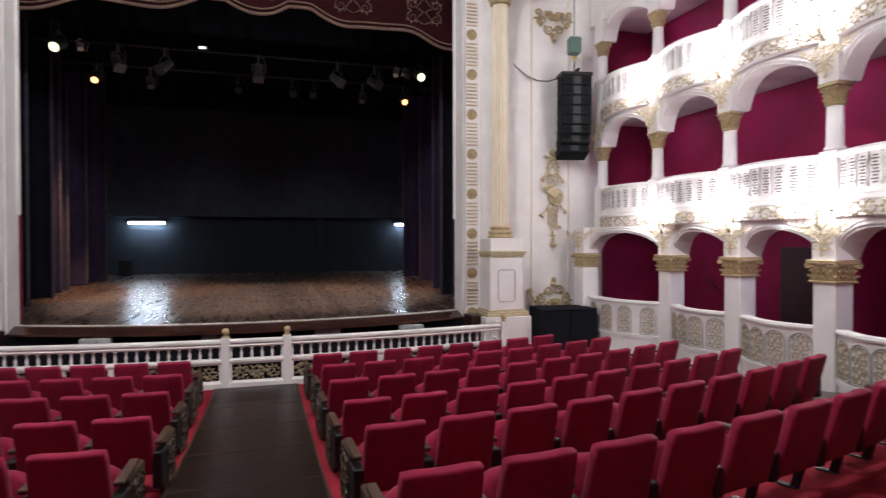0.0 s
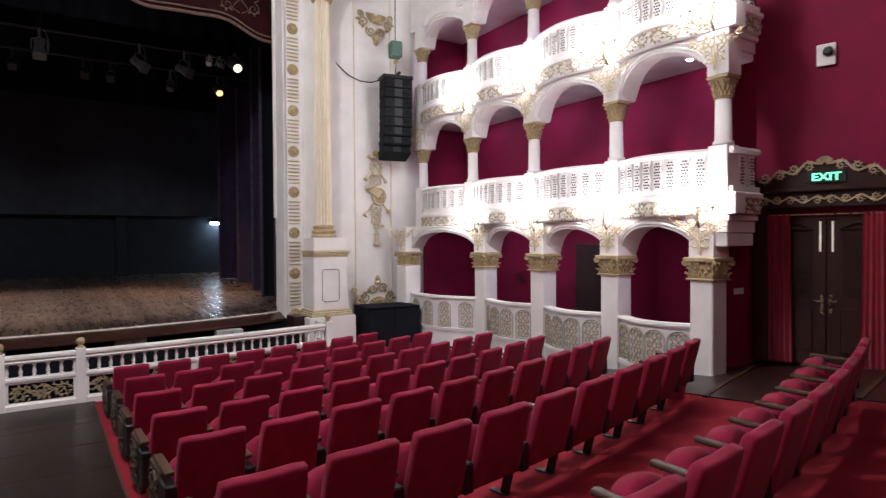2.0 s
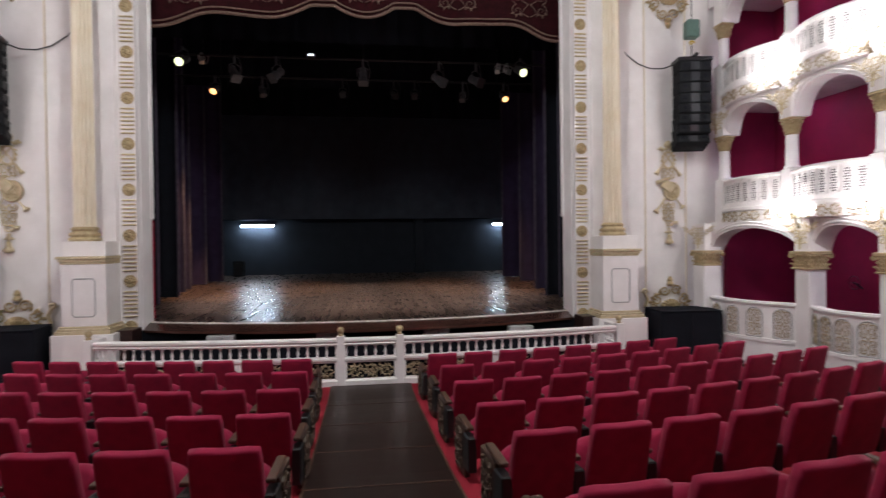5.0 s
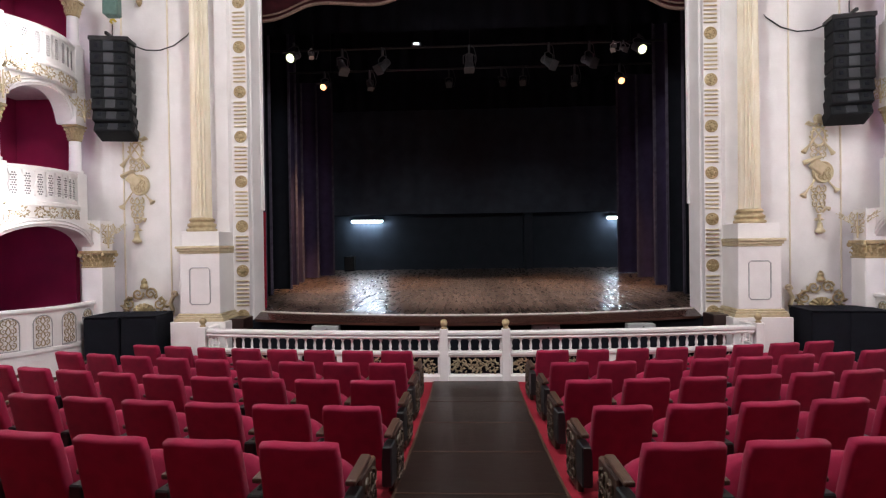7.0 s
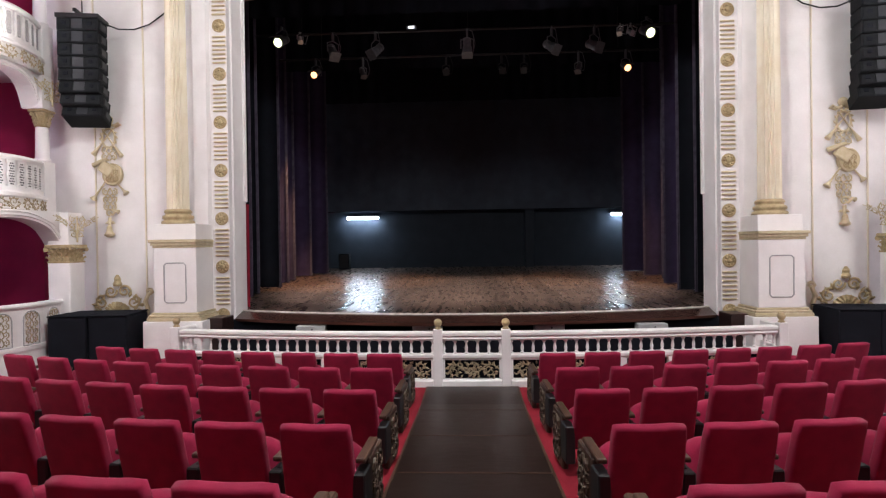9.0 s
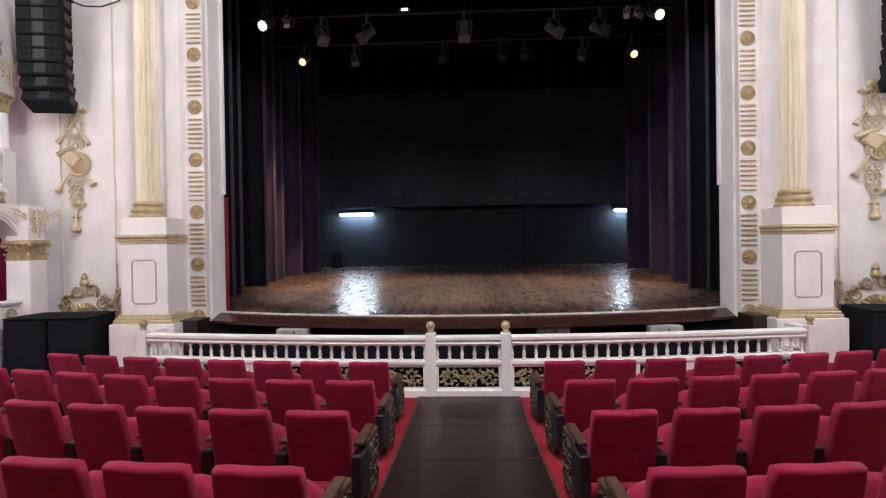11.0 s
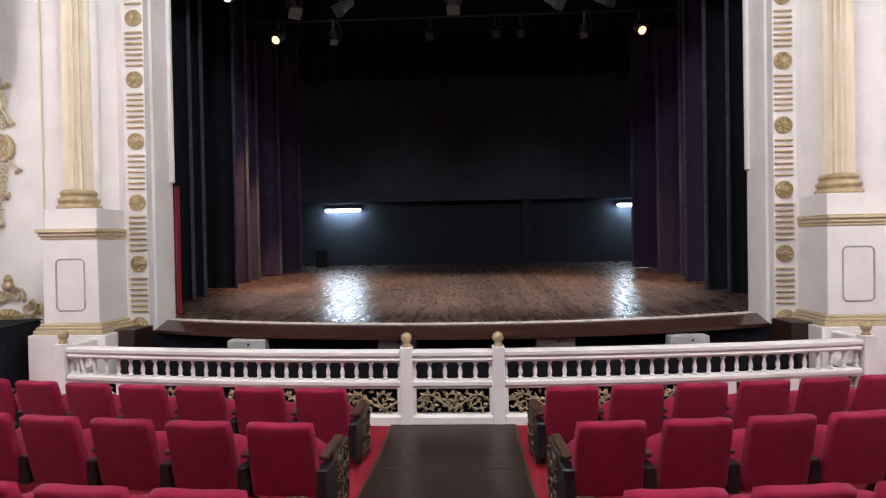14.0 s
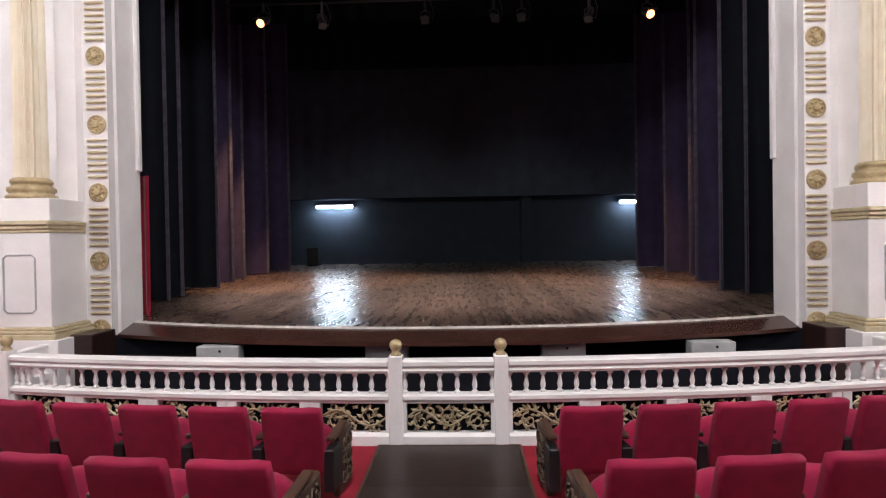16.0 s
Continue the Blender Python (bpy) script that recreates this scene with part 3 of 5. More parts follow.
def trumpet(bm, x, z, angle, length, bell=0.05, y=-0.04):
    """A straight horn in the xz plane, flaring at its far end."""
    m = Matrix.Translation((x, y, z)) @ Matrix.Rotation(math.pi / 2 - angle, 4, "Y")
    lathe(bm, [(0.014, 0), (0.016, length * 0.6), (0.026, length * 0.8), (bell, length * 0.97), (bell, length)], 10, m)


def trophy(s):
    """The hanging musical trophy on the wall panel."""
    t = thing("wall_trophy", "gilded plaster trophy of instruments hanging on the wall", "ornament", pose(AX + s * (6.58 if s > 0 else 6.72), 12.23, 2.88), "gilded wall trophies")
    face = lambda x, z, y=0.0: Matrix.Translation((x, y, z)) @ Matrix.Rotation(radians(90), 4, "X")
    part("top_knot", lathe(bmesh.new(), [(0.085, 0), (0.09, 0.03), (0.06, 0.05), (0.065, 0.07), (0.03, 0.085)], 14, face(0, 1.04)), PALEGOLD, t)
    bm = bmesh.new()
    for k in (-1, 1):
        tube(bm, [(k * 0.03, -0.03, 0.96), (k * 0.12, -0.05, 0.93), (k * 0.19, -0.04, 0.98), (k * 0.24, -0.03, 0.93)], 0.03, 6, 0.018)
        leaf(bm, k * 0.05, 0.93, 0.2, 0.045, math.pi / 2 - k * 1.5, -0.01, 0.03)
    part("ribbon", bm, PALEGOLD, t)
    bm = tube(bmesh.new(), [(0.125 * math.sin(i * math.pi / 10), -0.03, 0.70 + 0.175 * math.cos(i * math.pi / 10)) for i in range(21)], 0.022, 6)
    for i in range(14):
        an = i * math.pi / 7
        leaf(bm, 0.125 * math.sin(an), 0.70 + 0.175 * math.cos(an), 0.085, 0.025, math.pi / 2 - an - 0.9, -0.035, 0.02)
    part("wreath", bm, PALEGOLD, t, "gilt leaf wreath")
    bm = bmesh.new()
    trumpet(bm, 0.1, 0.88, -2.25, 0.62, 0.05)
    trumpet(bm, -0.1, 0.86, -0.95, 0.62, 0.045, -0.055)
    part("crossed_horns", bm, PALEGOLD, t)
    bm = scrolls(0.34, 0.26, 2, 0.014, 0.03)
    part("upper_scroll", place(bm, Matrix.Translation((0, 0, 0.42))), PALEGOLD, t)
    bm = bmesh.new()
    rim = [(0.19 * math.cos(i * math.pi / 14) + 0.07, 0.21 * math.sin(i * math.pi / 14) + 0.02) for i in range(28)]
    rings = [[bm.verts.new((0.07 + (x - 0.07) * g, y0, 0.02 + (z - 0.02) * g)) for x, z in rim] for y0, g in ((0.0, 1.0), (-0.055, 1.0), (-0.075, 0.92), (-0.06, 0.8))]
    for ra, rb in zip(rings, rings[1:]):
        for i in range(28):
            bm.faces.new((ra[i], ra[(i + 1) % 28], rb[(i + 1) % 28], rb[i]))
    bm.faces.new(rings[-1])
    bm.faces.new(rings[0][::-1])
    part("shield", bm, PALEGOLD, t)
    part("shield_scroll", place(scrolls(0.24, 0.26, 2, 0.012, 0.02), Matrix.Translation((0.08, -0.06, 0.0))), GOLD, t)
    part("book", box(-0.15, 0.13, -0.105, -0.02, -0.07, 0.15, bevel=0.03, seg=2, m=Matrix.Translation((-0.05, 0, 0.09)) @ Matrix.Rotation(radians(38), 4, "Y")), PALEGOLD, t)
    part("rolled_sheet", tube(bmesh.new(), [(-0.29, -0.04, 0.2), (-0.16, -0.08, 0.25), (0.0, -0.09, 0.3)], 0.045, 8, 0.035), PALEGOLD, t)
    bm = bmesh.new()
    trumpet(bm, -0.06, -0.1, -2.2, 0.42, 0.065)
    trumpet(bm, 0.12, -0.1, -0.85, 0.32, 0.06)
    part("lower_horns", bm, PALEGOLD, t)
    bm = scrolls(0.36, 0.42, 3, 0.016, 0.03)
    for v in bm.verts:
        v.co.x *= 0.75 + 0.5 * (v.co.z + 0.2)
    part("lower_scroll", place(bm, Matrix.Translation((0, 0, -0.44))), PALEGOLD, t)
    bm = tube(bmesh.new(), spiral(0.0, -0.70, 0.08, 1.2, 0.5, 1, 12, -0.04), 0.022, 6, 0.014)
    tube(bm, [(0.05, -0.04, -0.74), (0.12, -0.05, -0.66), (0.18, -0.04, -0.68)], 0.022, 6, 0.045)
    part("curled_horn", bm, PALEGOLD, t)
    bm = tube(bmesh.new(), [(0, -0.03, -0.78), (0, -0.04, -0.92)], 0.035, 7, 0.025)
    lathe(bm, [(0.03, -0.09), (0.085, -0.06), (0.09, -0.03), (0.055, 0.02), (0.042, 0.11), (0.02, 0.14)], 12, Matrix.Translation((0, -0.05, -1.06)))
    for k in (-1, 1):
        leaf(bm, 0, -0.86, 0.11, 0.03, -math.pi / 2 + k * 1.3, -0.02, 0.02)
    part("bell_drop", bm, PALEGOLD, t)


def shell_ornament(s, z, flip, name):
    t = thing("shell_ornament", name, "ornament", pose(AX + s * 6.6, 12.23, z, 0, 180 if flip else 0, 0), "gilded shell ornaments")
    for q in range(9):
        bm = bmesh.new()
        a = math.pi * (q + 0.5) / 9
        tube(bm, [(0.05 * math.cos(a), -0.03, 0.05 * math.sin(a)), (0.15 * math.cos(a), -0.06, 0.15 * math.sin(a)), (0.25 * math.cos(a), -0.03, 0.22 * math.sin(a))], 0.018, 5, 0.04)
        part("shell_rib", bm, GOLD, t)
    for k in (-1, 1):
        for cx, cz, r, a, hd in ((0.30, 0.22, 0.13, 1.2, -k), (0.13, 0.42, 0.12, 0.2, k), (0.40, 0.04, 0.09, 2.0, k)):
            part("curl", tube(bmesh.new(), spiral(k * cx, cz, r, 1.5, a, hd, 14, -0.03), 0.024, 6, 0.012), GOLD, t)
        for q in range(5):
            bm = bmesh.new()
            leaf(bm, k * (0.2 + 0.06 * q) if q < 4 else 0, 0.3 - 0.05 * q if q < 4 else 0.5, 0.16, 0.04, math.pi / 2 - k * (0.3 + 0.35 * (q % 4)), 0, 0.03)
            part("gilt_leaf", bm, GOLD, t)
    part("urn", lathe(bmesh.new(), [(0.07, -0.04), (0.08, 0.0), (0.05, 0.06), (0.06, 0.1), (0.02, 0.17)], 10, Matrix.Translation((0, -0.03, 0.56))), GOLD, t)


def side_volute(s):
    t = thing("volute", "pale gilt curling volute beside the pedestal", "ornament", pose(AX + s * 6.02, 12.18, 0.28), "volutes")
    bm = tube(bmesh.new(), [(0.0, -0.03, 0), (-s * 0.03, -0.04, 0.12), (s * 0.02, -0.04, 0.25), (-s * 0.04, -0.04, 0.38)] + [(x, -0.04, z) for x, _, z in spiral(-s * 0.06, 0.43, 0.06, 1.0, 0, 1, 8)], 0.045, 7, 0.02)
    part("curl", bm, PALEGOLD, t, smooth=True)


for s in (-1, 1):
    column_and_pedestal(s)
    trophy(s)
    shell_ornament(s, 0.30, False, "gilded shell and scroll ornament above the loudspeakers")
    shell_ornament(s, 7.2, True, "gilded shell and scroll ornament high on the wall")
    side_volute(s)


# ---- boxes and balconies ----
GROUND = [(7.15, 11.6), (7.75, 9.43), (7.75, 7.70), (7.75, 6.02), (7.75, 4.42)]
UPPER = [(7.70, 11.8), (7.75, 9.86), (7.75, 7.93), (7.75, 6.0), (7.75, 4.2)]


def bay_path(COLS, i, bulge, n=12, inset=0.0):
    """Points (x, y, nx, ny) from one column to the next, swelling into the hall."""
    (xa, ya), (xb, yb) = COLS[i], COLS[i + 1]
    d = Vector((xb - xa, yb - ya)).normalized()
    nrm = Vector((d.y, -d.x))
    if nrm.x > 0:
        nrm = -nrm
    L = math.hypot(xb - xa, yb - ya)
    pts = []
    for k in range(n + 1):
        u = inset / L + (1 - 2 * inset / L) * k / n
        b = bulge * math.sin(math.pi * u)
        p = Vector((xa, ya)) + d * (L * u) + nrm * b
        sl = bulge * math.pi / L * math.cos(math.pi * u)
        nn = (nrm - d * sl).normalized()
        pts.append((p.x, p.y, nn.x, nn.y))
    return pts


def mirror(bm, s):
    for v in bm.verts:
        v.co.x = AX + v.co.x * s if s < 0 else v.co.x
    return bm


def arch_wall(COLS, i, z_spring, z_top, rise, bulge, thick, inset=0.1):
    """The wall over one bay with an elliptical arch cut out of it."""
    bm = bmesh.new()
    n = 20
    P = bay_path(COLS, i, bulge, n)
    prev = None
    for k, (x, y, nx, ny) in enumerate(P):
        u = k / n
        q = (u - 0.5) / 0.42
        zb = z_spring + (rise * math.sqrt(max(0, 1 - q * q)) if abs(q) < 1 else 0)
        ring = [bm.verts.new((x + nx * o, y + ny * o, z)) for o, z in ((0.0, zb), (0.0, z_top), (-thick, z_top), (-thick, zb))]
        if prev:
            for a in range(4):
                b = (a + 1) % 4
                bm.faces.new((prev[a], prev[b], ring[b], ring[a]))
        else:
            bm.faces.new(ring)
        prev = ring
    bm.faces.new(prev)
    return bm


def archivolt(COLS, i, z_spring, rise, bulge, off=0.02, grow=0.06, r=0.028):
    P = bay_path(COLS, i, bulge, 40)
    pts = []
    for k in range(25):
        a = math.pi * k / 24
        u = 0.5 - (0.42 + grow / 2.2) * math.cos(a)
        x, y, nx, ny = P[max(0, min(40, round(u * 40)))]
        pts.append((x + nx * off, y + ny * off, z_spring + (rise + grow) * math.sin(a)))
    return tube(bmesh.new(), pts, r, 6)


def vase(h, w):
    """Half outline of a flat pierced baluster."""
    return [(w * 0.46, 0), (w * 0.46, h * 0.08), (w * 0.26, h * 0.12), (w * 0.40, h * 0.3), (w * 0.44, h * 0.42), (w * 0.26, h * 0.62), (w * 0.24, h * 0.74), (w * 0.42, h * 0.9), (w * 0.46, h)]


def baluster_mesh(h, w):
    bm = bmesh.new()
    pr = vase(h, w)
    out = [(x, z) for x, z in pr] + [(-x, z) for x, z in pr[::-1]]
    a = [bm.verts.new((x, -0.02, z)) for x, z in out]
    b = [bm.verts.new((x, 0.02, z)) for x, z in out]
    bm.faces.new(a), bm.faces.new(b[::-1])
    for i in range(len(out)):
        j = (i + 1) % len(out)
        bm.faces.new((a[i], a[j], b[j], b[i]))
    return bm


def dot_mesh(h, w):
    bm = bmesh.new()
    for row in range(9):
        z = h * (0.1 + 0.095 * row)
        for c in range(2 + row % 2):
            x = (c - (1 + row % 2) / 2) * w * 0.22
            lathe(bm, [(0.014, -0.003), (0.014, 0.003)], 6, Matrix.Translation((x, -0.021, z)) @ Matrix.Rotation(radians(90), 4, "X"))
    return bm


def capital_mesh(w, h, square):
    bm = bmesh.new()
    if square:
        bx(bm, -w / 2, w / 2, -w / 2, w / 2, 0, h * 0.1, 0.008)
        bx(bm, -w * 0.44, w * 0.44, -w * 0.44, w * 0.44, h * 0.1, h * 0.78, 0.01)
        bx(bm, -w * 0.56, w * 0.56, -w * 0.56, w * 0.56, h * 0.8, h, 0.012)
    else:
        lathe(bm, [(w * 0.36, 0), (w * 0.4, h * 0.06), (w * 0.33, h * 0.12), (w * 0.36, h * 0.6), (w * 0.46, h * 0.85)], 14)
        bx(bm, -w * 0.5, w * 0.5, -w * 0.5, w * 0.5, h * 0.86, h, 0.01)
    for ring, z, n in ((0.44, 0.12, 16), (0.47, 0.34, 16), (0.5, 0.56, 12)):
        for q in range(n):
            a = 2 * math.pi * (q + (0.5 if 0.3 < z < 0.5 else 0)) / n
            k = w * ring / (max(abs(math.cos(a)), abs(math.sin(a))) if square else 1.12)
            c, s_ = math.cos(a), math.sin(a)
            tube(bm, [(k * 0.92 * c, k * 0.92 * s_, h * z), (k * 1.0 * c, k * 1.0 * s_, h * (z + 0.14)), (k * 1.14 * c, k * 1.14 * s_, h * (z + 0.22)), (k * 1.16 * c, k * 1.16 * s_, h * (z + 0.15))], w * 0.052, 5, w * 0.03)
    for q in range(4):
        a = math.pi / 4 + q * math.pi / 2
        k = w * (0.72 if square else 0.5)
        lathe(bm, [(w * 0.1, -w * 0.05), (w * 0.1, w * 0.05)], 10, Matrix.Translation((k * math.cos(a), k * math.sin(a), h * 0.74)) @ Matrix.Rotation(a, 4, "Z") @ Matrix.Rotation(radians(90), 4, "X"))
    return bm


def mesh_of(name, bm, mat, smooth=False):
    bmesh.ops.recalc_face_normals(bm, faces=bm.faces)
    me = bpy.data.meshes.new(name)
    for f in bm.faces:
        f.smooth = smooth
    bm.to_mesh(me)
    bm.free()
    me.materials.append(mat)
    return me


CAP_G = mesh_of("capital", capital_mesh(0.42, 0.32, True), GOLD)
CAP_B = mesh_of("capital", capital_mesh(0.31, 0.31, False), GOLD)
BAL = mesh_of("baluster", baluster_mesh(0.44, 0.17), WHITE)
DOTS = mesh_of("piercing", dot_mesh(0.44, 0.17), BLACKIRON)
PANEL = mesh_of("carved_panel", scrolls(0.24, 0.50, 4, 0.010, 0.02), PANELGOLD)
def spandrel_mesh():
    """A lacy triangle of curling stems, wide above and pointed below."""
    bm = bmesh.new()
    for k in (-1, 1):
        for cx, cz, r, turn, hand in ((0.07, -0.12, 0.06, 2.0, 1), (0.10, 0.02, 0.075, -1.2, -1), (0.22, 0.10, 0.07, 2.4, 1), (0.09, 0.15, 0.06, 1.0, -1), (0.34, 0.16, 0.05, -0.8, -1)):
            tube(bm, [(k * x, -0.015, z) for x, _, z in spiral(cx, cz, r, 1.4, turn, hand, 12)], 0.011, 5, 0.006)
            for q in range(3):
                an = turn + q * 1.9
                leaf(bm, k * (cx + r * 0.6 * math.cos(an)), cz + r * 0.6 * math.sin(an), r * 0.9, r * 0.26, an if k > 0 else math.pi - an, -0.005, 0.02)
        tube(bm, [(0, -0.015, -0.23), (k * 0.03, -0.02, -0.05), (k * 0.16, -0.02, 0.05), (k * 0.28, -0.02, 0.15), (k * 0.44, -0.015, 0.2)], 0.011, 5, 0.006)
    tube(bm, [(0, -0.02, -0.26), (0, -0.025, 0.0), (0, -0.02, 0.2)], 0.016, 5, 0.01)
    return bm


BRACKET = mesh_of("spandrel_ornament", spandrel_mesh(), PALEGOLD)
VINE = mesh_of("gilt_vine", vine(0.47, 0.235, 0.009, 0.022), PANELGOLD)


def on(name, me, parent, m):
    o = new(name, me)
    o.parent, o.matrix_basis = parent, m
    return o


def facing(x, y, z, nx, ny):
    """A pose whose -y looks along (nx, ny)."""
    return Matrix.Translation((x, y, z)) @ Matrix.Rotation(math.atan2(nx, -ny), 4, "Z")


def put(x, y, z, nx, ny, s):
    return facing(AX - x, y, z, -nx, ny) if s < 0 else facing(x, y, z, nx, ny)


def sconce(x, y, z, s, nx, ny):
    t = thing("wall_candelabra", "bronze scrolled wall candelabra with glowing globe bulbs", "wall lamp", put(x, y, z, nx, ny, s), "balcony candelabra")
    part("stem", tube(bmesh.new(), [(0, 0.03, -0.22), (0, -0.05, -0.1), (0, -0.03, 0.1)], 0.022, 6), BRONZE, t)
    ends = []
    for k in (-2, -1, 0, 1, 2):
        ex, ey, ez = 0.17 * k, -0.30 + 0.05 * abs(k), 0.10 + (0.10 if k == 0 else 0)
        bm = tube(bmesh.new(), [(0, -0.03, -0.12), (ex * 0.4, ey * 0.6, -0.2), (ex * 0.9, ey * 0.95, -0.12), (ex, ey, ez - 0.08)], 0.008, 5)
        lathe(bm, [(0.02, -0.08), (0.035, -0.06), (0.03, -0.05)], 8, Matrix.Translation((ex, ey, ez)))
        part("arm", bm, BRONZE, t, "thin curling bronze arm")
        ends.append((ex, ey, ez))
    for e in ends:
        part("globe_bulb", lathe(bmesh.new(), [(0.018, -0.055), (0.04, -0.03), (0.05, 0.0), (0.04, 0.035), (0.012, 0.052)], 10, Matrix.Translation(e)), BULB, t, "glowing globe bulb", True)


def gallery(s):
    # ground boxes
    t = thing("box_front", "white ground-tier box front with gilt carved panels", "balcony", kind="structure")
    for i, (x, y) in enumerate(GROUND):
        zf = -0.62
        w = 0.17 if i else 0.2
        part("pier", mirror(box(x - w, x + w, y - w, y + w, zf, 1.3, bevel=0.015), s), WHITE, t)
        on("capital", CAP_G, t, put(x, y, 1.28, -1, 0, s))
        part("pier_block", mirror(box(x - 0.17, x + 0.2, y - 0.18, y + 0.18, 1.6, 2.16), s), WHITE, t)
    for i in range(4):
        part("arch", mirror(arch_wall(GROUND, i, 1.6, 2.17, 0.44, 0.22, 0.3), s), WHITE, t)
        for g, r in ((0.05, 0.022), (0.11, 0.014)):
            part("archivolt", mirror(archivolt(GROUND, i, 1.6, 0.44, 0.22, 0.01, g, r), s), WHITE, t)
        P = bay_path(GROUND, i, 0.32, 12, 0.17)
        for nm, prof in (("parapet", [(0, -0.62), (0, 0.6), (-0.09, 0.6), (-0.09, -0.62)]), ("parapet_cap", [(0.035, 0.6), (0.045, 0.63), (0.035, 0.66), (-0.12, 0.66), (-0.12, 0.6)]),
                         ("parapet_base", [(0.0, -0.08), (0.03, -0.08), (0.03, -0.02), (0.0, -0.01)])):
            part(nm, mirror(sweep(bmesh.new(), P, prof), s), WHITE, t)
        Q = bay_path(GROUND, i, 0.32, 8, 0.17)
        for k in (1, 3, 5, 7):
            x, y, nx, ny = Q[k]
            on("carved_panel", PANEL, t, put(x, y, 0.27, nx, ny, s))
            m = put(x, y, 0.27, nx, ny, s)
            pts = [(-0.15, -0.008, -0.27), (-0.15, -0.008, 0.14)] + [(0.15 * math.cos(math.pi - a * math.pi / 8), -0.008, 0.14 + 0.13 * math.sin(a * math.pi / 8)) for a in range(1, 8)] + [(0.15, -0.008, 0.14), (0.15, -0.008, -0.27), (-0.15, -0.008, -0.27)]
            # Frame in grey for the shade around the panel.
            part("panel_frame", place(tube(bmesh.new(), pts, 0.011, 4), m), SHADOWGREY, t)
    # upper tiers
    for lv, (zb, zcap, span) in enumerate(((2.17, 3.74, 1), (4.62, 6.15, 1))):
        rise = 0.48 if lv == 0 else 0.36
        t = thing("balcony", "white balcony with pierced balusters and gilt scroll frieze", "balcony", kind="structure")
        for i in range(4):
            P = bay_path(UPPER, i, 0.30, 14)
            part("frieze", mirror(sweep(bmesh.new(), P, [(0.02, zb), (0.06, zb + 0.02), (0.06, zb + 0.2), (0.10, zb + 0.23), (0.10, zb + 0.28), (0.05, zb + 0.31), (-0.14, zb + 0.31), (-0.14, zb)]), s), WHITE, t)
            part("bottom_rail", mirror(sweep(bmesh.new(), P, [(0.05, zb + 0.31), (0.05, zb + 0.38), (-0.08, zb + 0.38), (-0.08, zb + 0.31)]), s), WHITE, t)
            part("top_rail", mirror(sweep(bmesh.new(), P, [(0.04, zb + 0.82), (0.07, zb + 0.86), (0.05, zb + 0.90), (-0.10, zb + 0.90), (-0.10, zb + 0.82)]), s), WHITE, t)
            part("screen", mirror(sweep(bmesh.new(), P, [(-0.03, zb + 0.38), (-0.03, zb + 0.82), (-0.045, zb + 0.82), (-0.045, zb + 0.38)]), s), WHITE, t)
            nb = 8
            Q = bay_path(UPPER, i, 0.30, nb * 2, 0.16)
            for k in range(nb):
                x, y, nx, ny = Q[2 * k + 1]
                b = on("baluster", BAL, t, put(x, y, zb + 0.38, nx, ny, s))
                on("piercing", DOTS, b, Matrix())
            Q = bay_path(UPPER, i, 0.30, 8)
            for k in (1, 3, 5, 7):
                x, y, nx, ny = Q[k]
                m = put(x + nx * 0.065, y + ny * 0.065, zb + 0.11, nx, ny, s)
                on("gilt_vine", VINE, t, m @ Matrix.Translation((-0.23, 0, 0)))
            part("arch", mirror(arch_wall(UPPER, i, zcap + 0.3, zb + 2.46, rise, 0.24, 0.28), s), WHITE, t)
            for g, r in ((0.05, 0.022), (0.12, 0.014)):
                part("archivolt", mirror(archivolt(UPPER, i, zcap + 0.3, rise, 0.24, 0.01, g, r), s), WHITE, t)
        for i, (x, y) in enumerate(UPPER):
            m = Matrix.Translation((x if s > 0 else AX - x, y, 0))
            part("pedestal", mirror(box(x - 0.14, x + 0.14, y - 0.14, y + 0.14, zb, zb + 0.93, bevel=0.01), s), WHITE, t)
            part("column_shaft", lathe(bmesh.new(), [(0.135, zb + 0.93), (0.135, zb + 0.98), (0.112, zb + 1.0), (0.102, zcap)], 16, m), WHITE, t, smooth=True)
            on("capital", CAP_B, t, put(x, y, zcap - 0.02, -1, 0, s))
            part("impost", mirror(box(x - 0.13, x + 0.17, y - 0.15, y + 0.15, zcap + 0.3, zb + 2.46), s), WHITE, t)
        # the return at the rear end
        x, y = UPPER[4]
        E = 0.56
        R = [(x - 0.1, y - 0.14, 0, -1), (x + E, y - 0.14, 0, -1), (x + E + 0.06, y - 0.05, 1, 0), (x + E + 0.06, y + 0.3, 1, 0)]
        for nm, prof in (("return_frieze", [(-0.02, zb), (0.06, zb + 0.02), (0.06, zb + 0.2), (0.10, zb + 0.23), (0.10, zb + 0.28), (0.05, zb + 0.31), (-0.14, zb + 0.31), (-0.14, zb)]),
                         ("return_bottom_rail", [(0.05, zb + 0.31), (0.05, zb + 0.38), (-0.08, zb + 0.38), (-0.08, zb + 0.31)]),
                         ("return_screen", [(-0.03, zb + 0.38), (-0.03, zb + 0.82), (-0.045, zb + 0.82), (-0.045, zb + 0.38)]),
                         ("return_top_rail", [(0.04, zb + 0.82), (0.07, zb + 0.86), (0.05, zb + 0.90), (-0.1, zb + 0.9), (-0.1, zb + 0.82)])):
            part(nm, mirror(sweep(bmesh.new(), R, prof), s), WHITE, t)
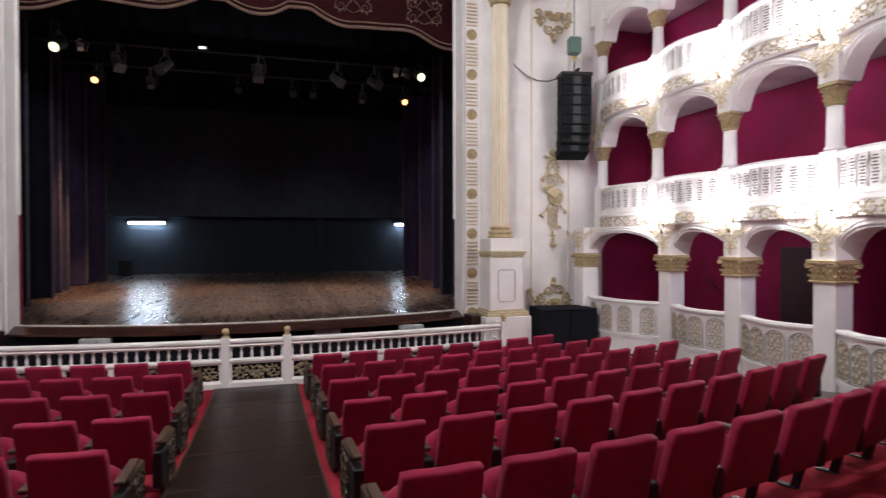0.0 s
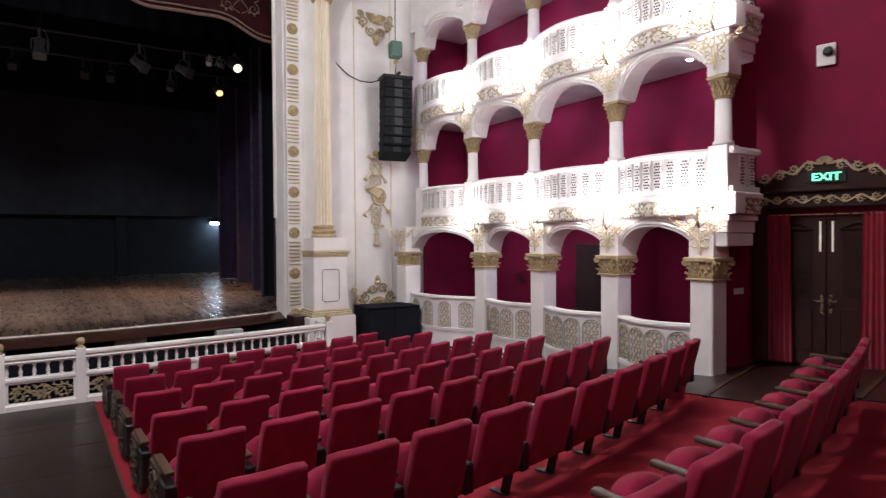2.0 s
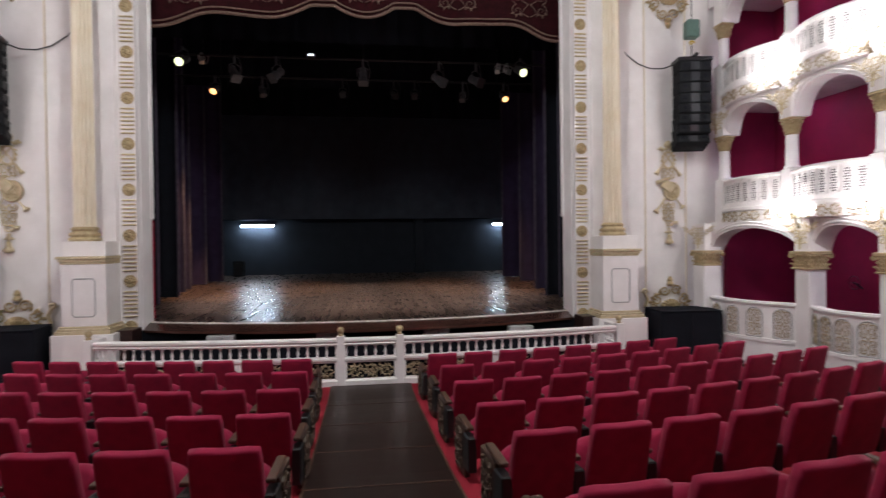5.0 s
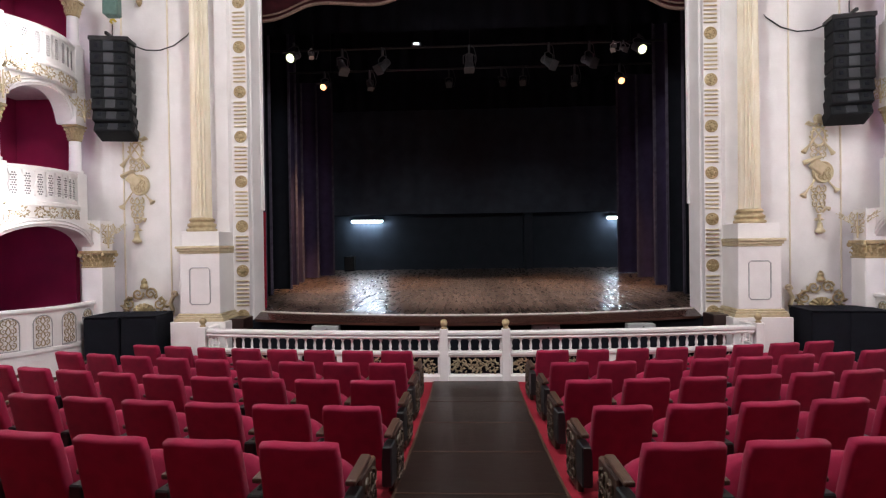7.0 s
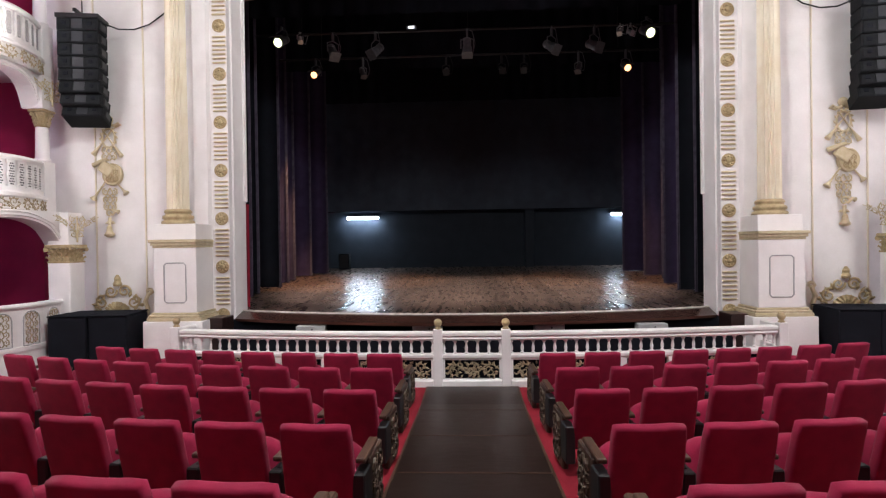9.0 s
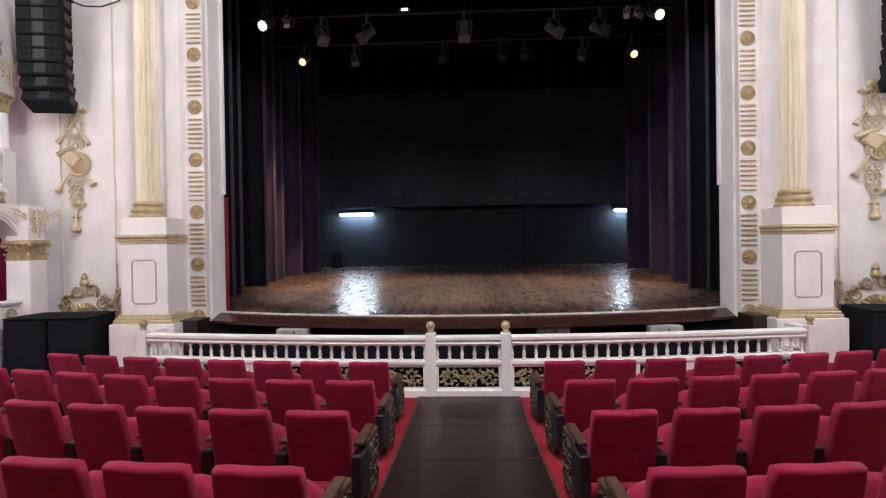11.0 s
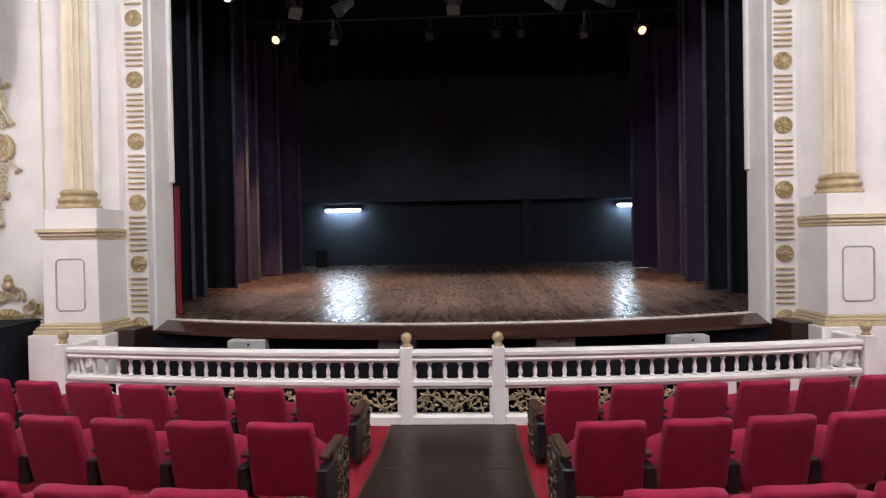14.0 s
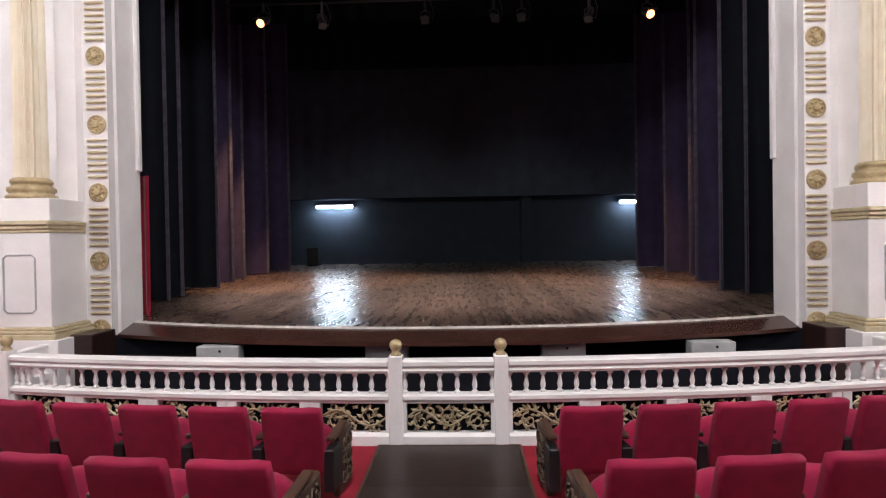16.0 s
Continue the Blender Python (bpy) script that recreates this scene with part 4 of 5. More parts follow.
        # solid end of the floor over the last pier, with a stepped console under it
        for nm, q in (("corner_block", (x - 0.15, x + 0.1, y - 0.256, y + 0.05, zb + 0.008, zb + 0.302)), ("return_block", (x - 0.125, x + E, y - 0.13, 4.5, zb - 0.24, zb + 0.296)), ("console_band", (x - 0.142, x + E + 0.03, y - 0.16, 4.497, zb - 0.08, zb - 0.006)),
                      ("console", (x - 0.117, x + E - 0.03, y - 0.12, 4.494, zb - (0.42 if lv == 0 else 0.34), zb - 0.245))):
            part(nm, mirror(box(*q, bevel=0.012), s), WHITE, t)
        for k in range(2):
            b = on("baluster", BAL, t, put(x + 0.2 + 0.23 * k, y - 0.13, zb + 0.38, 0, -1, s))
            on("piercing", DOTS, b, Matrix())
        on("gilt_vine", VINE, t, put(x + 0.27, y - 0.205, zb + 0.12, 0, -1, s) @ Matrix.Diagonal((1.25, 1, 1, 1)) @ Matrix.Translation((-0.23, 0, 0)))
        # floor slab and soffit
        setting("balcony_floor", mirror(box(7.75, 9.6, 4.505, 12.2, zb + 0.02, zb + 0.3), s), CEIL, "pale plaster balcony soffit", "ceiling")
        for i, (x, y) in enumerate(GROUND if lv == 0 else UPPER):
            if i == 0:
                nx, ny = -0.96, -0.28
            else:
                nx, ny = -1.0, 0.0
            o = tagged(on("spandrel_ornament", BRACKET, None, put(x - 0.19, y, zb - 0.27, nx, ny, s)), "gilded scroll ornament between the arches", "ornament", "spandrel ornaments")
            if i:
                sconce(x - 0.24, y, zb + (0.06 if lv == 0 else 0.2), s, -1, 0)
    setting("balcony_roof", mirror(box(7.6, 9.6, 4.3, 12.2, 6.92, 9.8), s), WHITE, "white plaster wall above the top tier", "wall")
    setting("box_end_wall", mirror(box(7.95, 9.6, 12.12, 12.24, -0.62, 6.9), s), MAROON, "maroon end wall beside the stage", "wall")
    bm = bmesh.new()
    ob = [(7.93, 4.51), (8.33, 4.51), (9.03, 4.45), (9.56, 2.5), (9.72, 2.5), (9.72, 4.62), (7.93, 4.62)]
    lo, hi = [bm.verts.new((x, y, -0.62)) for x, y in ob], [bm.verts.new((max(x, 8.3), y, 9.8)) for x, y in ob]
    mid = [bm.verts.new((x, y, 1.9)) for x, y in ob]
    upper = [bm.verts.new((max(x, 8.3), y, 1.92)) for x, y in ob]
    bm.faces.new(lo), bm.faces.new(hi)
    for lo, hi in ((lo, mid), (mid, upper), (upper, hi)):
        for a in range(len(ob)):
            bm.faces.new((lo[a], lo[(a + 1) % len(ob)], hi[(a + 1) % len(ob)], hi[a]))
    setting("gallery_back_wall", mirror(box(9.12, 9.25, 4.625, 12.11, 2.48, 6.91), s), MAROON, "plain maroon wall at the back of the balconies", "wall")
    setting("gallery_end_wall", mirror(bm, s), MAROON, "plain maroon end wall turning above the exit door", "wall")
    setting("box_partition", mirror(box(8.6, 9.6, 6.6, 6.7, -0.6, 2.2), s), MAROON, "maroon partition in the boxes", "wall")
    d = tagged(part("box_door", mirror(box(9.53, 9.6, 7.5, 8.6, -0.6, 1.75, bevel=0.01), s), DARKWOOD), "dark wooden door at the back of a box", "door", kind="structure")
    for z, xc in ((2.188, 8.6), (4.638, 8.5), (6.918, 8.5)):
        for y in (10.6, 8.6, 6.9, 5.2):
            f = thing("ceiling_downlight", "small round glowing downlight in the balcony soffit", "ceiling light", Matrix.Translation((xc if s > 0 else AX - xc, y, z)), "balcony downlights")
            part("bezel", lathe(bmesh.new(), [(0.075, -0.01), (0.075, 0.0)], 16), WHITE, f)
            part("lens", lathe(bmesh.new(), [(0.036, -0.018), (0.036, -0.011)], 16), DOWNLAMP, f)
    v = thing("box_fan", "small dark wall fan at the back of a box", "fan", put(9.52, 10.3, 0.95, -1, 0, s))
    bm = tube(bmesh.new(), [(0.13 * math.cos(a * math.pi / 8), -0.1, 0.13 * math.sin(a * math.pi / 8)) for a in range(17)], 0.008, 4)
    for q in range(8):
        tube(bm, [(0, -0.12, 0), (0.13 * math.cos(q * math.pi / 4), -0.1, 0.13 * math.sin(q * math.pi / 4))], 0.004, 4)
    part("cage", bm, BLACKIRON, v)
    part("bracket", tube(bmesh.new(), [(0, 0.08, -0.12), (0, -0.08, 0)], 0.018, 6), BLACKIRON, v)


for s in (-1, 1):
    gallery(s)


# ---- exit door and panelling ----
def exit_door(s):
    """The doorway in the side wall, built looking along -y, then turned to face the hall."""
    M = put(9.25, 3.57, floor_z(7, 3.57) + 0.01, -0.965, -0.262, s) @ Matrix.Diagonal((0.86, 1, 0.965, 1))
    W = put(9.61, 3.83, floor_z(7, 3.62) + 0.01, -1, 0, s) @ Matrix.Diagonal((1, 1, 0.965, 1))
    t = thing("door_exit", "closed dark wooden louvred double door with carved gilt overdoor", "door", M, kind="structure")
    for k in (-1, 1):
        part("jamb", box(k * 0.93 - 0.11, k * 0.93 + 0.11, -0.2, 0, 0, 2.3, bevel=0.012), DOORWOOD, t)
        d = part("door_leaf", box(k * 0.375 - 0.37, k * 0.375 + 0.37, -0.06, 0, 0.02, 2.16, bevel=0.006), DOORWOOD, t)
        for q in range(26):
            z = 1.0 + q * 0.035
            part("louvre", box(k * 0.43 - 0.22, k * 0.43 + 0.22, -0.075, -0.05, z, z + 0.02, m=None), DOORWOOD, d)
        part("stile_panel", box(k * 0.43 - 0.24, k * 0.43 + 0.24, -0.078, -0.06, 0.2, 0.85, bevel=0.015), DOORWOOD, d)
        part("head_moulding", tube(bmesh.new(), [(k * 0.43 - 0.24, -0.07, 1.98), (k * 0.43, -0.07, 2.07), (k * 0.43 + 0.24, -0.07, 1.98), (k * 0.43 - 0.24, -0.07, 1.97)], 0.018, 4), DOORWOOD, d)
        part("glass_strip", box(k * 0.085 - 0.014, k * 0.085 + 0.014, -0.068, -0.055, 1.66, 2.1), STRIPGLASS, d, "narrow lit glass strip")
        h = tube(bmesh.new(), [(k * 0.06, -0.07, 0.86), (k * 0.06, -0.12, 0.94), (k * 0.16, -0.12, 0.95)], 0.012, 6)
        bx(h, k * 0.06 - 0.02, k * 0.06 + 0.02, -0.075, -0.06, 0.74, 1.04, 0.006)
        part("door_handle", h, CHROME, d, "brass lever handle")
        c = folds(-0.16, 0.16, 0, -0.0, 2.2, 5, 0.035, 40, 0.25)
        cur = thing("door_curtain", "red curtain drawn aside at the exit door", "curtain", M @ Matrix.Translation((k * 0.66, -0.16, 0.02)))
        part("cloth", c, CURTAIN, cur, smooth=True)
    part("curtain_rod", tube(bmesh.new(), [(-0.85, -0.16, 2.2), (0.85, -0.16, 2.2)], 0.01, 6), CHROME, t, "thin brass curtain rod")
    part("lintel", box(-1.1, 1.1, -0.22, 0, 2.3, 2.52, bevel=0.01), DOORWOOD, t)
    part("ledge", box(-1.16, 1.16, -0.3, 0, 2.52, 2.58, bevel=0.015), DOORWOOD, t)
    bm = bmesh.new()
    pr = [(-1.1, 2.58), (1.1, 2.58), (1.1, 2.7), (0.7, 2.8), (0.4, 2.92), (-0.4, 2.92), (-0.7, 2.8), (-1.1, 2.7)]
    a = [bm.verts.new((x, -0.2, z)) for x, z in pr]
    b = [bm.verts.new((x, 0.0, z)) for x, z in pr]
    bm.faces.new(a), bm.faces.new(b[::-1])
    for i in range(8):
        bm.faces.new((a[i], a[(i + 1) % 8], b[(i + 1) % 8], b[i]))
    part("overdoor", bm, DOORWOOD, t)
    for k in (1, -1):
        b2 = vine(0.95, 0.14, 0.014, 0.03)
        place(b2, Matrix.Translation((0, -0.225, 2.41)) @ Matrix.Diagonal((k, 1, 1, 1)))
        part("gilt_vine", b2, PALEGOLD, t, "gilded carved vine")
        b3 = vine(0.85, 0.17, 0.018, 0.03)
        place(b3, Matrix.Translation((k * 0.12, -0.205, 2.92)) @ Matrix.Rotation(k * 0.24, 4, "Y") @ Matrix.Diagonal((k, 1, 1, 1)))
        part("gilt_crest", b3, PALEGOLD, t, "gilded carved crest")
    sh = bmesh.new()
    for q in range(7):
        an = math.pi * (q + 0.5) / 7
        tube(sh, [(0.03 * math.cos(an), -0.22, 2.9 + 0.03 * math.sin(an)), (0.13 * math.cos(an), -0.23, 2.9 + 0.12 * math.sin(an))], 0.012, 5, 0.028)
    part("crest_shell", sh, PALEGOLD, t, "gilded shell")
    sg = thing("exit_sign", "glowing green EXIT sign above the door", "sign", M @ Matrix.Translation((0.02, -0.215, 2.66)))
    part("sign_plate", box(-0.27, 0.27, -0.012, 0.012, -0.02, 0.16, bevel=0.004), BLACKIRON, sg)
    cu = bpy.data.curves.new("exit_text", "FONT")
    cu.body, cu.size, cu.align_x, cu.extrude, cu.offset = "EXIT", 0.15, "CENTER", 0.004, 0.004
    tx = new("lettering", cu)
    cu.materials.append(EXITGLOW)
    tx.parent, tx.matrix_basis = sg, pose(0, -0.017, 0.018, 90, 0, 0) @ Matrix.Diagonal((1.3, 1, 1, 1))
    # panelling behind the door, towards the rear of the hall
    pn = thing("wall_panelling", "dark stained wooden wall panelling with raised fields", "panelling", W, kind="structure")
    flip = 1 if s > 0 else -1
    for k in range(6):
        xc = flip * (1.62 + 0.98 * k)
        part("panel_board", box(xc - 0.48, xc + 0.48, -0.1, 0, -0.2, 2.82, bevel=0.006), DOORWOOD, pn)
        for za, zb in ((0.15, 1.0), (1.15, 2.1), (2.25, 2.65)):
            part("raised_field", box(xc - 0.28, xc + 0.28, -0.125, -0.1, za, zb, bevel=0.02), DOORWOOD, pn)
        part("cornice", box(xc - 0.49, xc + 0.49, -0.2, 0, 2.82, 2.92, bevel=0.015), DOORWOOD, pn)
        part("skirting", box(xc - 0.49, xc + 0.49, -0.125, 0, -0.2, 0.12, bevel=0.01), DOORWOOD, pn)


for s in (-1, 1):
    exit_door(s)
    sb = thing("wall_speaker", "white plate with a small black loudspeaker on the wall", "loudspeaker", put(9.23, 3.58, 4.4, -0.965, -0.262, s))
    part("plate", box(-0.115, 0.115, -0.03, 0, -0.15, 0.15, bevel=0.008), WHITE, sb)
    part("driver", lathe(bmesh.new(), [(0.06, 0.0), (0.065, 0.05), (0.04, 0.09)], 12, Matrix.Translation((0.03, -0.03, 0.03)) @ Matrix.Rotation(radians(90), 4, "X")), BLACKIRON, sb, "black driver")
    pl = thing("wall_plate", "small white plate on the maroon wall", "sign", put(8.6, 4.48, 1.08, -0.085, -0.996, s))
    part("plate", box(-0.11, 0.11, -0.015, 0, -0.045, 0.045, bevel=0.004), WHITE, pl)


# ---- loudspeakers ----
def line_array(s):
    t = thing("line_array", "black hanging line array of loudspeaker cabinets", "loudspeaker", pose(AX + s * 6.88, 11.75, 0.0, 0, 0, s * -10), "line arrays")
    z = 5.58
    tilt = 0.0
    y = 0.0
    for k in range(8):
        tilt += 4.6 if k > 3 else 0.9
        m = Matrix.Translation((0, y, z)) @ Matrix.Rotation(radians(-tilt), 4, "X")
        c = part("cabinet", place(box(-0.34, 0.34, -0.2, 0.2, -0.222, -0.005, bevel=0.012), m), SPEAKER, t)
        for a, b in ((-0.31, -0.11), (0.11, 0.31)):
            part("woofer_grille", place(box(a, b, -0.212, -0.2, -0.205, -0.02, bevel=0.006), m), SPEAKER, c)
            part("woofer_cap", place(box((a + b) / 2 - 0.04, (a + b) / 2 + 0.04, -0.219, -0.205, -0.135, -0.065, bevel=0.008), m), BLACKCLOTH, c)
        part("horn", place(box(-0.09, 0.09, -0.206, -0.2, -0.19, -0.015, bevel=0.004), m), HORN, c, "grey horn grille")
        part("side_bracket", place(box(0.33, 0.36, -0.1, 0.1, -0.17, -0.04, bevel=0.01), m), BLACKIRON, c)
        z -= 0.226 * math.cos(radians(tilt))
        y += 0.226 * math.sin(radians(tilt)) * 0.9
    bm = box(-0.36, 0.36, -0.22, 0.22, 5.58, 5.66, bevel=0.01)
    bx(bm, -0.03, 0.03, -0.3, 0.35, 5.66, 5.72, 0.01)
    part("flying_frame", bm, BLACKIRON, t)
    part("chain", tube(bmesh.new(), [(0, 0, 5.7), (0, 0, 5.95)], 0.012, 6), BLACKIRON, t)
    part("hook", tube(bmesh.new(), [(x, 0, 6.0 + z_) for x, _, z_ in spiral(0, 0, 0.06, 0.8, 0, 1, 10)], 0.022, 6), YELLOW, t, "yellow hoist hook")
    part("hoist", box(-0.14, 0.14, -0.12, 0.12, 6.1, 6.48, bevel=0.03), GREENM, t, "green chain hoist")
    part("hoist_chain", tube(bmesh.new(), [(0, 0, 6.48), (0, 0, 9.8)], 0.012, 6), BLACKIRON, t)
    part("cable", tube(bmesh.new(), [(-s * 0.3, 0.1, 5.6), (-s * 0.55, 0.15, 5.52), (-s * 0.8, 0.2, 5.54), (-s * 1.05, 0.25, 5.66), (-s * 1.3, 0.28, 5.88), (-s * 1.5, 0.3, 6.2)], 0.014, 6), BLACKIRON, t, "slack black cable")


def subwoofers(s):
    for k, dx in enumerate((-0.315, 0.315)):
        t = thing("subwoofer", "black cloth-covered subwoofer cabinet standing on the floor", "loudspeaker", pose(AX + s * 6.36 + dx, 11.3 + s * dx * -0.1, -0.6, 0, 0, -s * 4 - 3 * s * k), "subwoofers")
        part("cabinet", box(-0.31, 0.31, -0.42, 0.42, 0, 1.0, bevel=0.03, seg=2), BLACKCLOTH, t)
        part("cloth_top", box(-0.314, 0.314, -0.44, 0.44, 1.0, 1.022, bevel=0.012), BLACKCLOTH, t, "draped black cloth")


for s in (-1, 1):
    line_array(s)
    subwoofers(s)


# ---- stage lights ----
def bar_lamp(x, y, z, bar, glowing=None, turn=0.0, size=1.0, tip=122, metal=LANTERN):
    t = thing("stage_lantern", ("black stage lantern hanging from the bar" if metal != LITMETAL else "small bright lantern standing in for lit barn doors") + (", switched on" if glowing else ""), "stage light", pose(AX + x, y, z, 0, 0, turn), "stage lanterns")
    M = Matrix.Rotation(radians(tip), 4, "X") @ Matrix.Scale(size, 4)
    part("can", lathe(bmesh.new(), [(0.06, -0.24), (0.09, -0.22), (0.10, -0.15), (0.085, -0.14), (0.085, -0.05), (0.10, -0.04), (0.11, 0.1), (0.13, 0.16), (0.13, 0.18), (0.105, 0.18), (0.1, 0.12)], 14, M), metal, t)
    part("colour_frame", place(box(-0.12, 0.12, -0.12, 0.12, 0.181, 0.19, bevel=0.003), M) if not glowing else place(box(-0.15, 0.15, 0.125, 0.15, 0.15, 0.26, bevel=0.003), M), metal, t)
    part("yoke", tube(bmesh.new(), [(-0.14 * size, 0, 0), (-0.14 * size, 0, 0.2 * size), (0, 0, 0.26 * size), (0.14 * size, 0, 0.2 * size), (0.14 * size, 0, 0)], 0.014, 5), metal, t)
    top = max(0.3 * size, bar - z)
    part("clamp", box(-0.025, 0.025, -0.03, 0.03, 0.25 * size, top + 0.03, bevel=0.006), metal, t)
    part("cable", tube(bmesh.new(), [(0.03, 0, top), (0.12, -0.02, top - 0.05), (0.19, -0.02, 0.12), (0.14, 0.03, -0.08), (0.03, 0.1, -0.02)], 0.009, 5), metal, t, "looped lantern cable")
    if glowing:
        part("lens", lathe(bmesh.new(), [(0.105, 0.182), (0.06, 0.20), (0.01, 0.205)], 14, M), glowing, t, "glowing lens", True)


BAR_FRONT, BAR_REAR = 6.62, 6.62
for y, z in ((15.6, BAR_FRONT), (17.5, BAR_REAR)):
    b = thing("lighting_bar", "black horizontal lighting bar above the stage", "lighting bar", pose(AX, y, z), "lighting bars")
    part("pipe", tube(bmesh.new(), [(-5.2, 0, 0), (5.2, 0, 0)], 0.028, 8), BLACKIRON, b)
    for x in (-4, 0, 4):
        part("hanger", tube(bmesh.new(), [(x, 0, 0), (x, 0, 12 - z)], 0.008, 5), BLACKIRON, b)
for x, z, g, turn, tip in ((-4.5, 6.48, COOLLAMP, -15, 118), (-3.25, 6.17, None, 35, 140), (-2.22, 6.17, None, -40, 130), (-0.02, 6.17, None, 0, 160), (1.98, 6.15, None, 40, 125), (2.98, 6.15, None, 35, 118), (4.2, 6.45, COOLLAMP, 15, 118)):
    bar_lamp(x, 15.6, z, BAR_FRONT, g, turn, 1.05, tip)
# Small bright lanterns in place of barn doors lit by the cool lamps.
for x, z, turn, tip in ((-4.05, 6.5, 30, 150), (3.58, 6.46, -30, 140), (3.82, 6.44, 25, 120)):
    bar_lamp(x, 15.6, z, BAR_FRONT, None, turn, 0.5, tip, LITMETAL)
# Middle lanterns of this bar have their shade put into the colour.
for x, z, g, turn, tip in ((-4.17, 6.24, WARMLAMP, -10, 122), (-2.87, 6.2, None, 30, 150), (-0.6, 6.2, None, 0, 122), (0.9, 6.2, None, 10, 122), (1.5, 6.2, None, -10, 122), (2.95, 6.18, None, -30, 150), (4.2, 6.2, WARMLAMP, 10, 122)):
    bar_lamp(x, 17.5, z, BAR_REAR, g, turn, 0.85 if g else 0.7, tip, LANTERN if abs(x) > 2 else SHADEDLANTERN)
wl = thing("work_light", "small white work light glowing on the lighting bar", "work light", pose(-1.3, 15.55, 6.68))
part("housing", box(-0.12, 0.12, -0.03, 0.05, -0.03, 0.05, bevel=0.008), LANTERN, wl)
part("lit_strip", box(-0.07, 0.07, -0.045, -0.03, -0.02, 0.03, bevel=0.004), WORKGLOW, wl, "glowing white strip")
for x in (-4.37, 6.24):
    t = thing("tube_light", "cold white fluorescent batten light on the rear wall", "wall light", pose(AX + x, 25.3, 2.66), "tube lights")
    part("housing", box(-0.66, 0.66, 0.0, 0.2, -0.05, 0.05, bevel=0.01), BLACKIRON, t)
    part("tube", lathe(bmesh.new(), [(0.02, -0.64), (0.045, -0.62), (0.045, 0.62), (0.02, 0.64)], 10, Matrix.Translation((0, -0.06, -0.05)) @ Matrix.Rotation(radians(90), 4, "Y")), TUBE, t, "glowing tube", True)
for s in (-1, 1):
    for x, y, z, tgt, e, c in ((4.4, 15.2, 6.5, (1.6, 16.2, 0.3), 2000, (1.0, 0.95, 0.95)), (4.25, 17.6, 6.25, (3.8, 18.8, 0.4), 2300, (1.0, 0.6, 0.32))):
        lamp("lantern_beam", "SPOT", (AX + s * x, y - 0.1, z - 0.12), (s * tgt[0], tgt[1], tgt[2]), e, 0.08, c, 66)
sp = thing("floor_speaker", "small black box standing at the rear of the stage", "loudspeaker", pose(-5.0, 24.9, stage_z(0, 24.9)))
part("cabinet", box(-0.2, 0.2, -0.2, 0.2, 0, 0.62, bevel=0.015), SPEAKER, sp)
part("grille", box(-0.17, 0.17, -0.215, -0.2, 0.05, 0.57, bevel=0.006), BLACKIRON, sp)


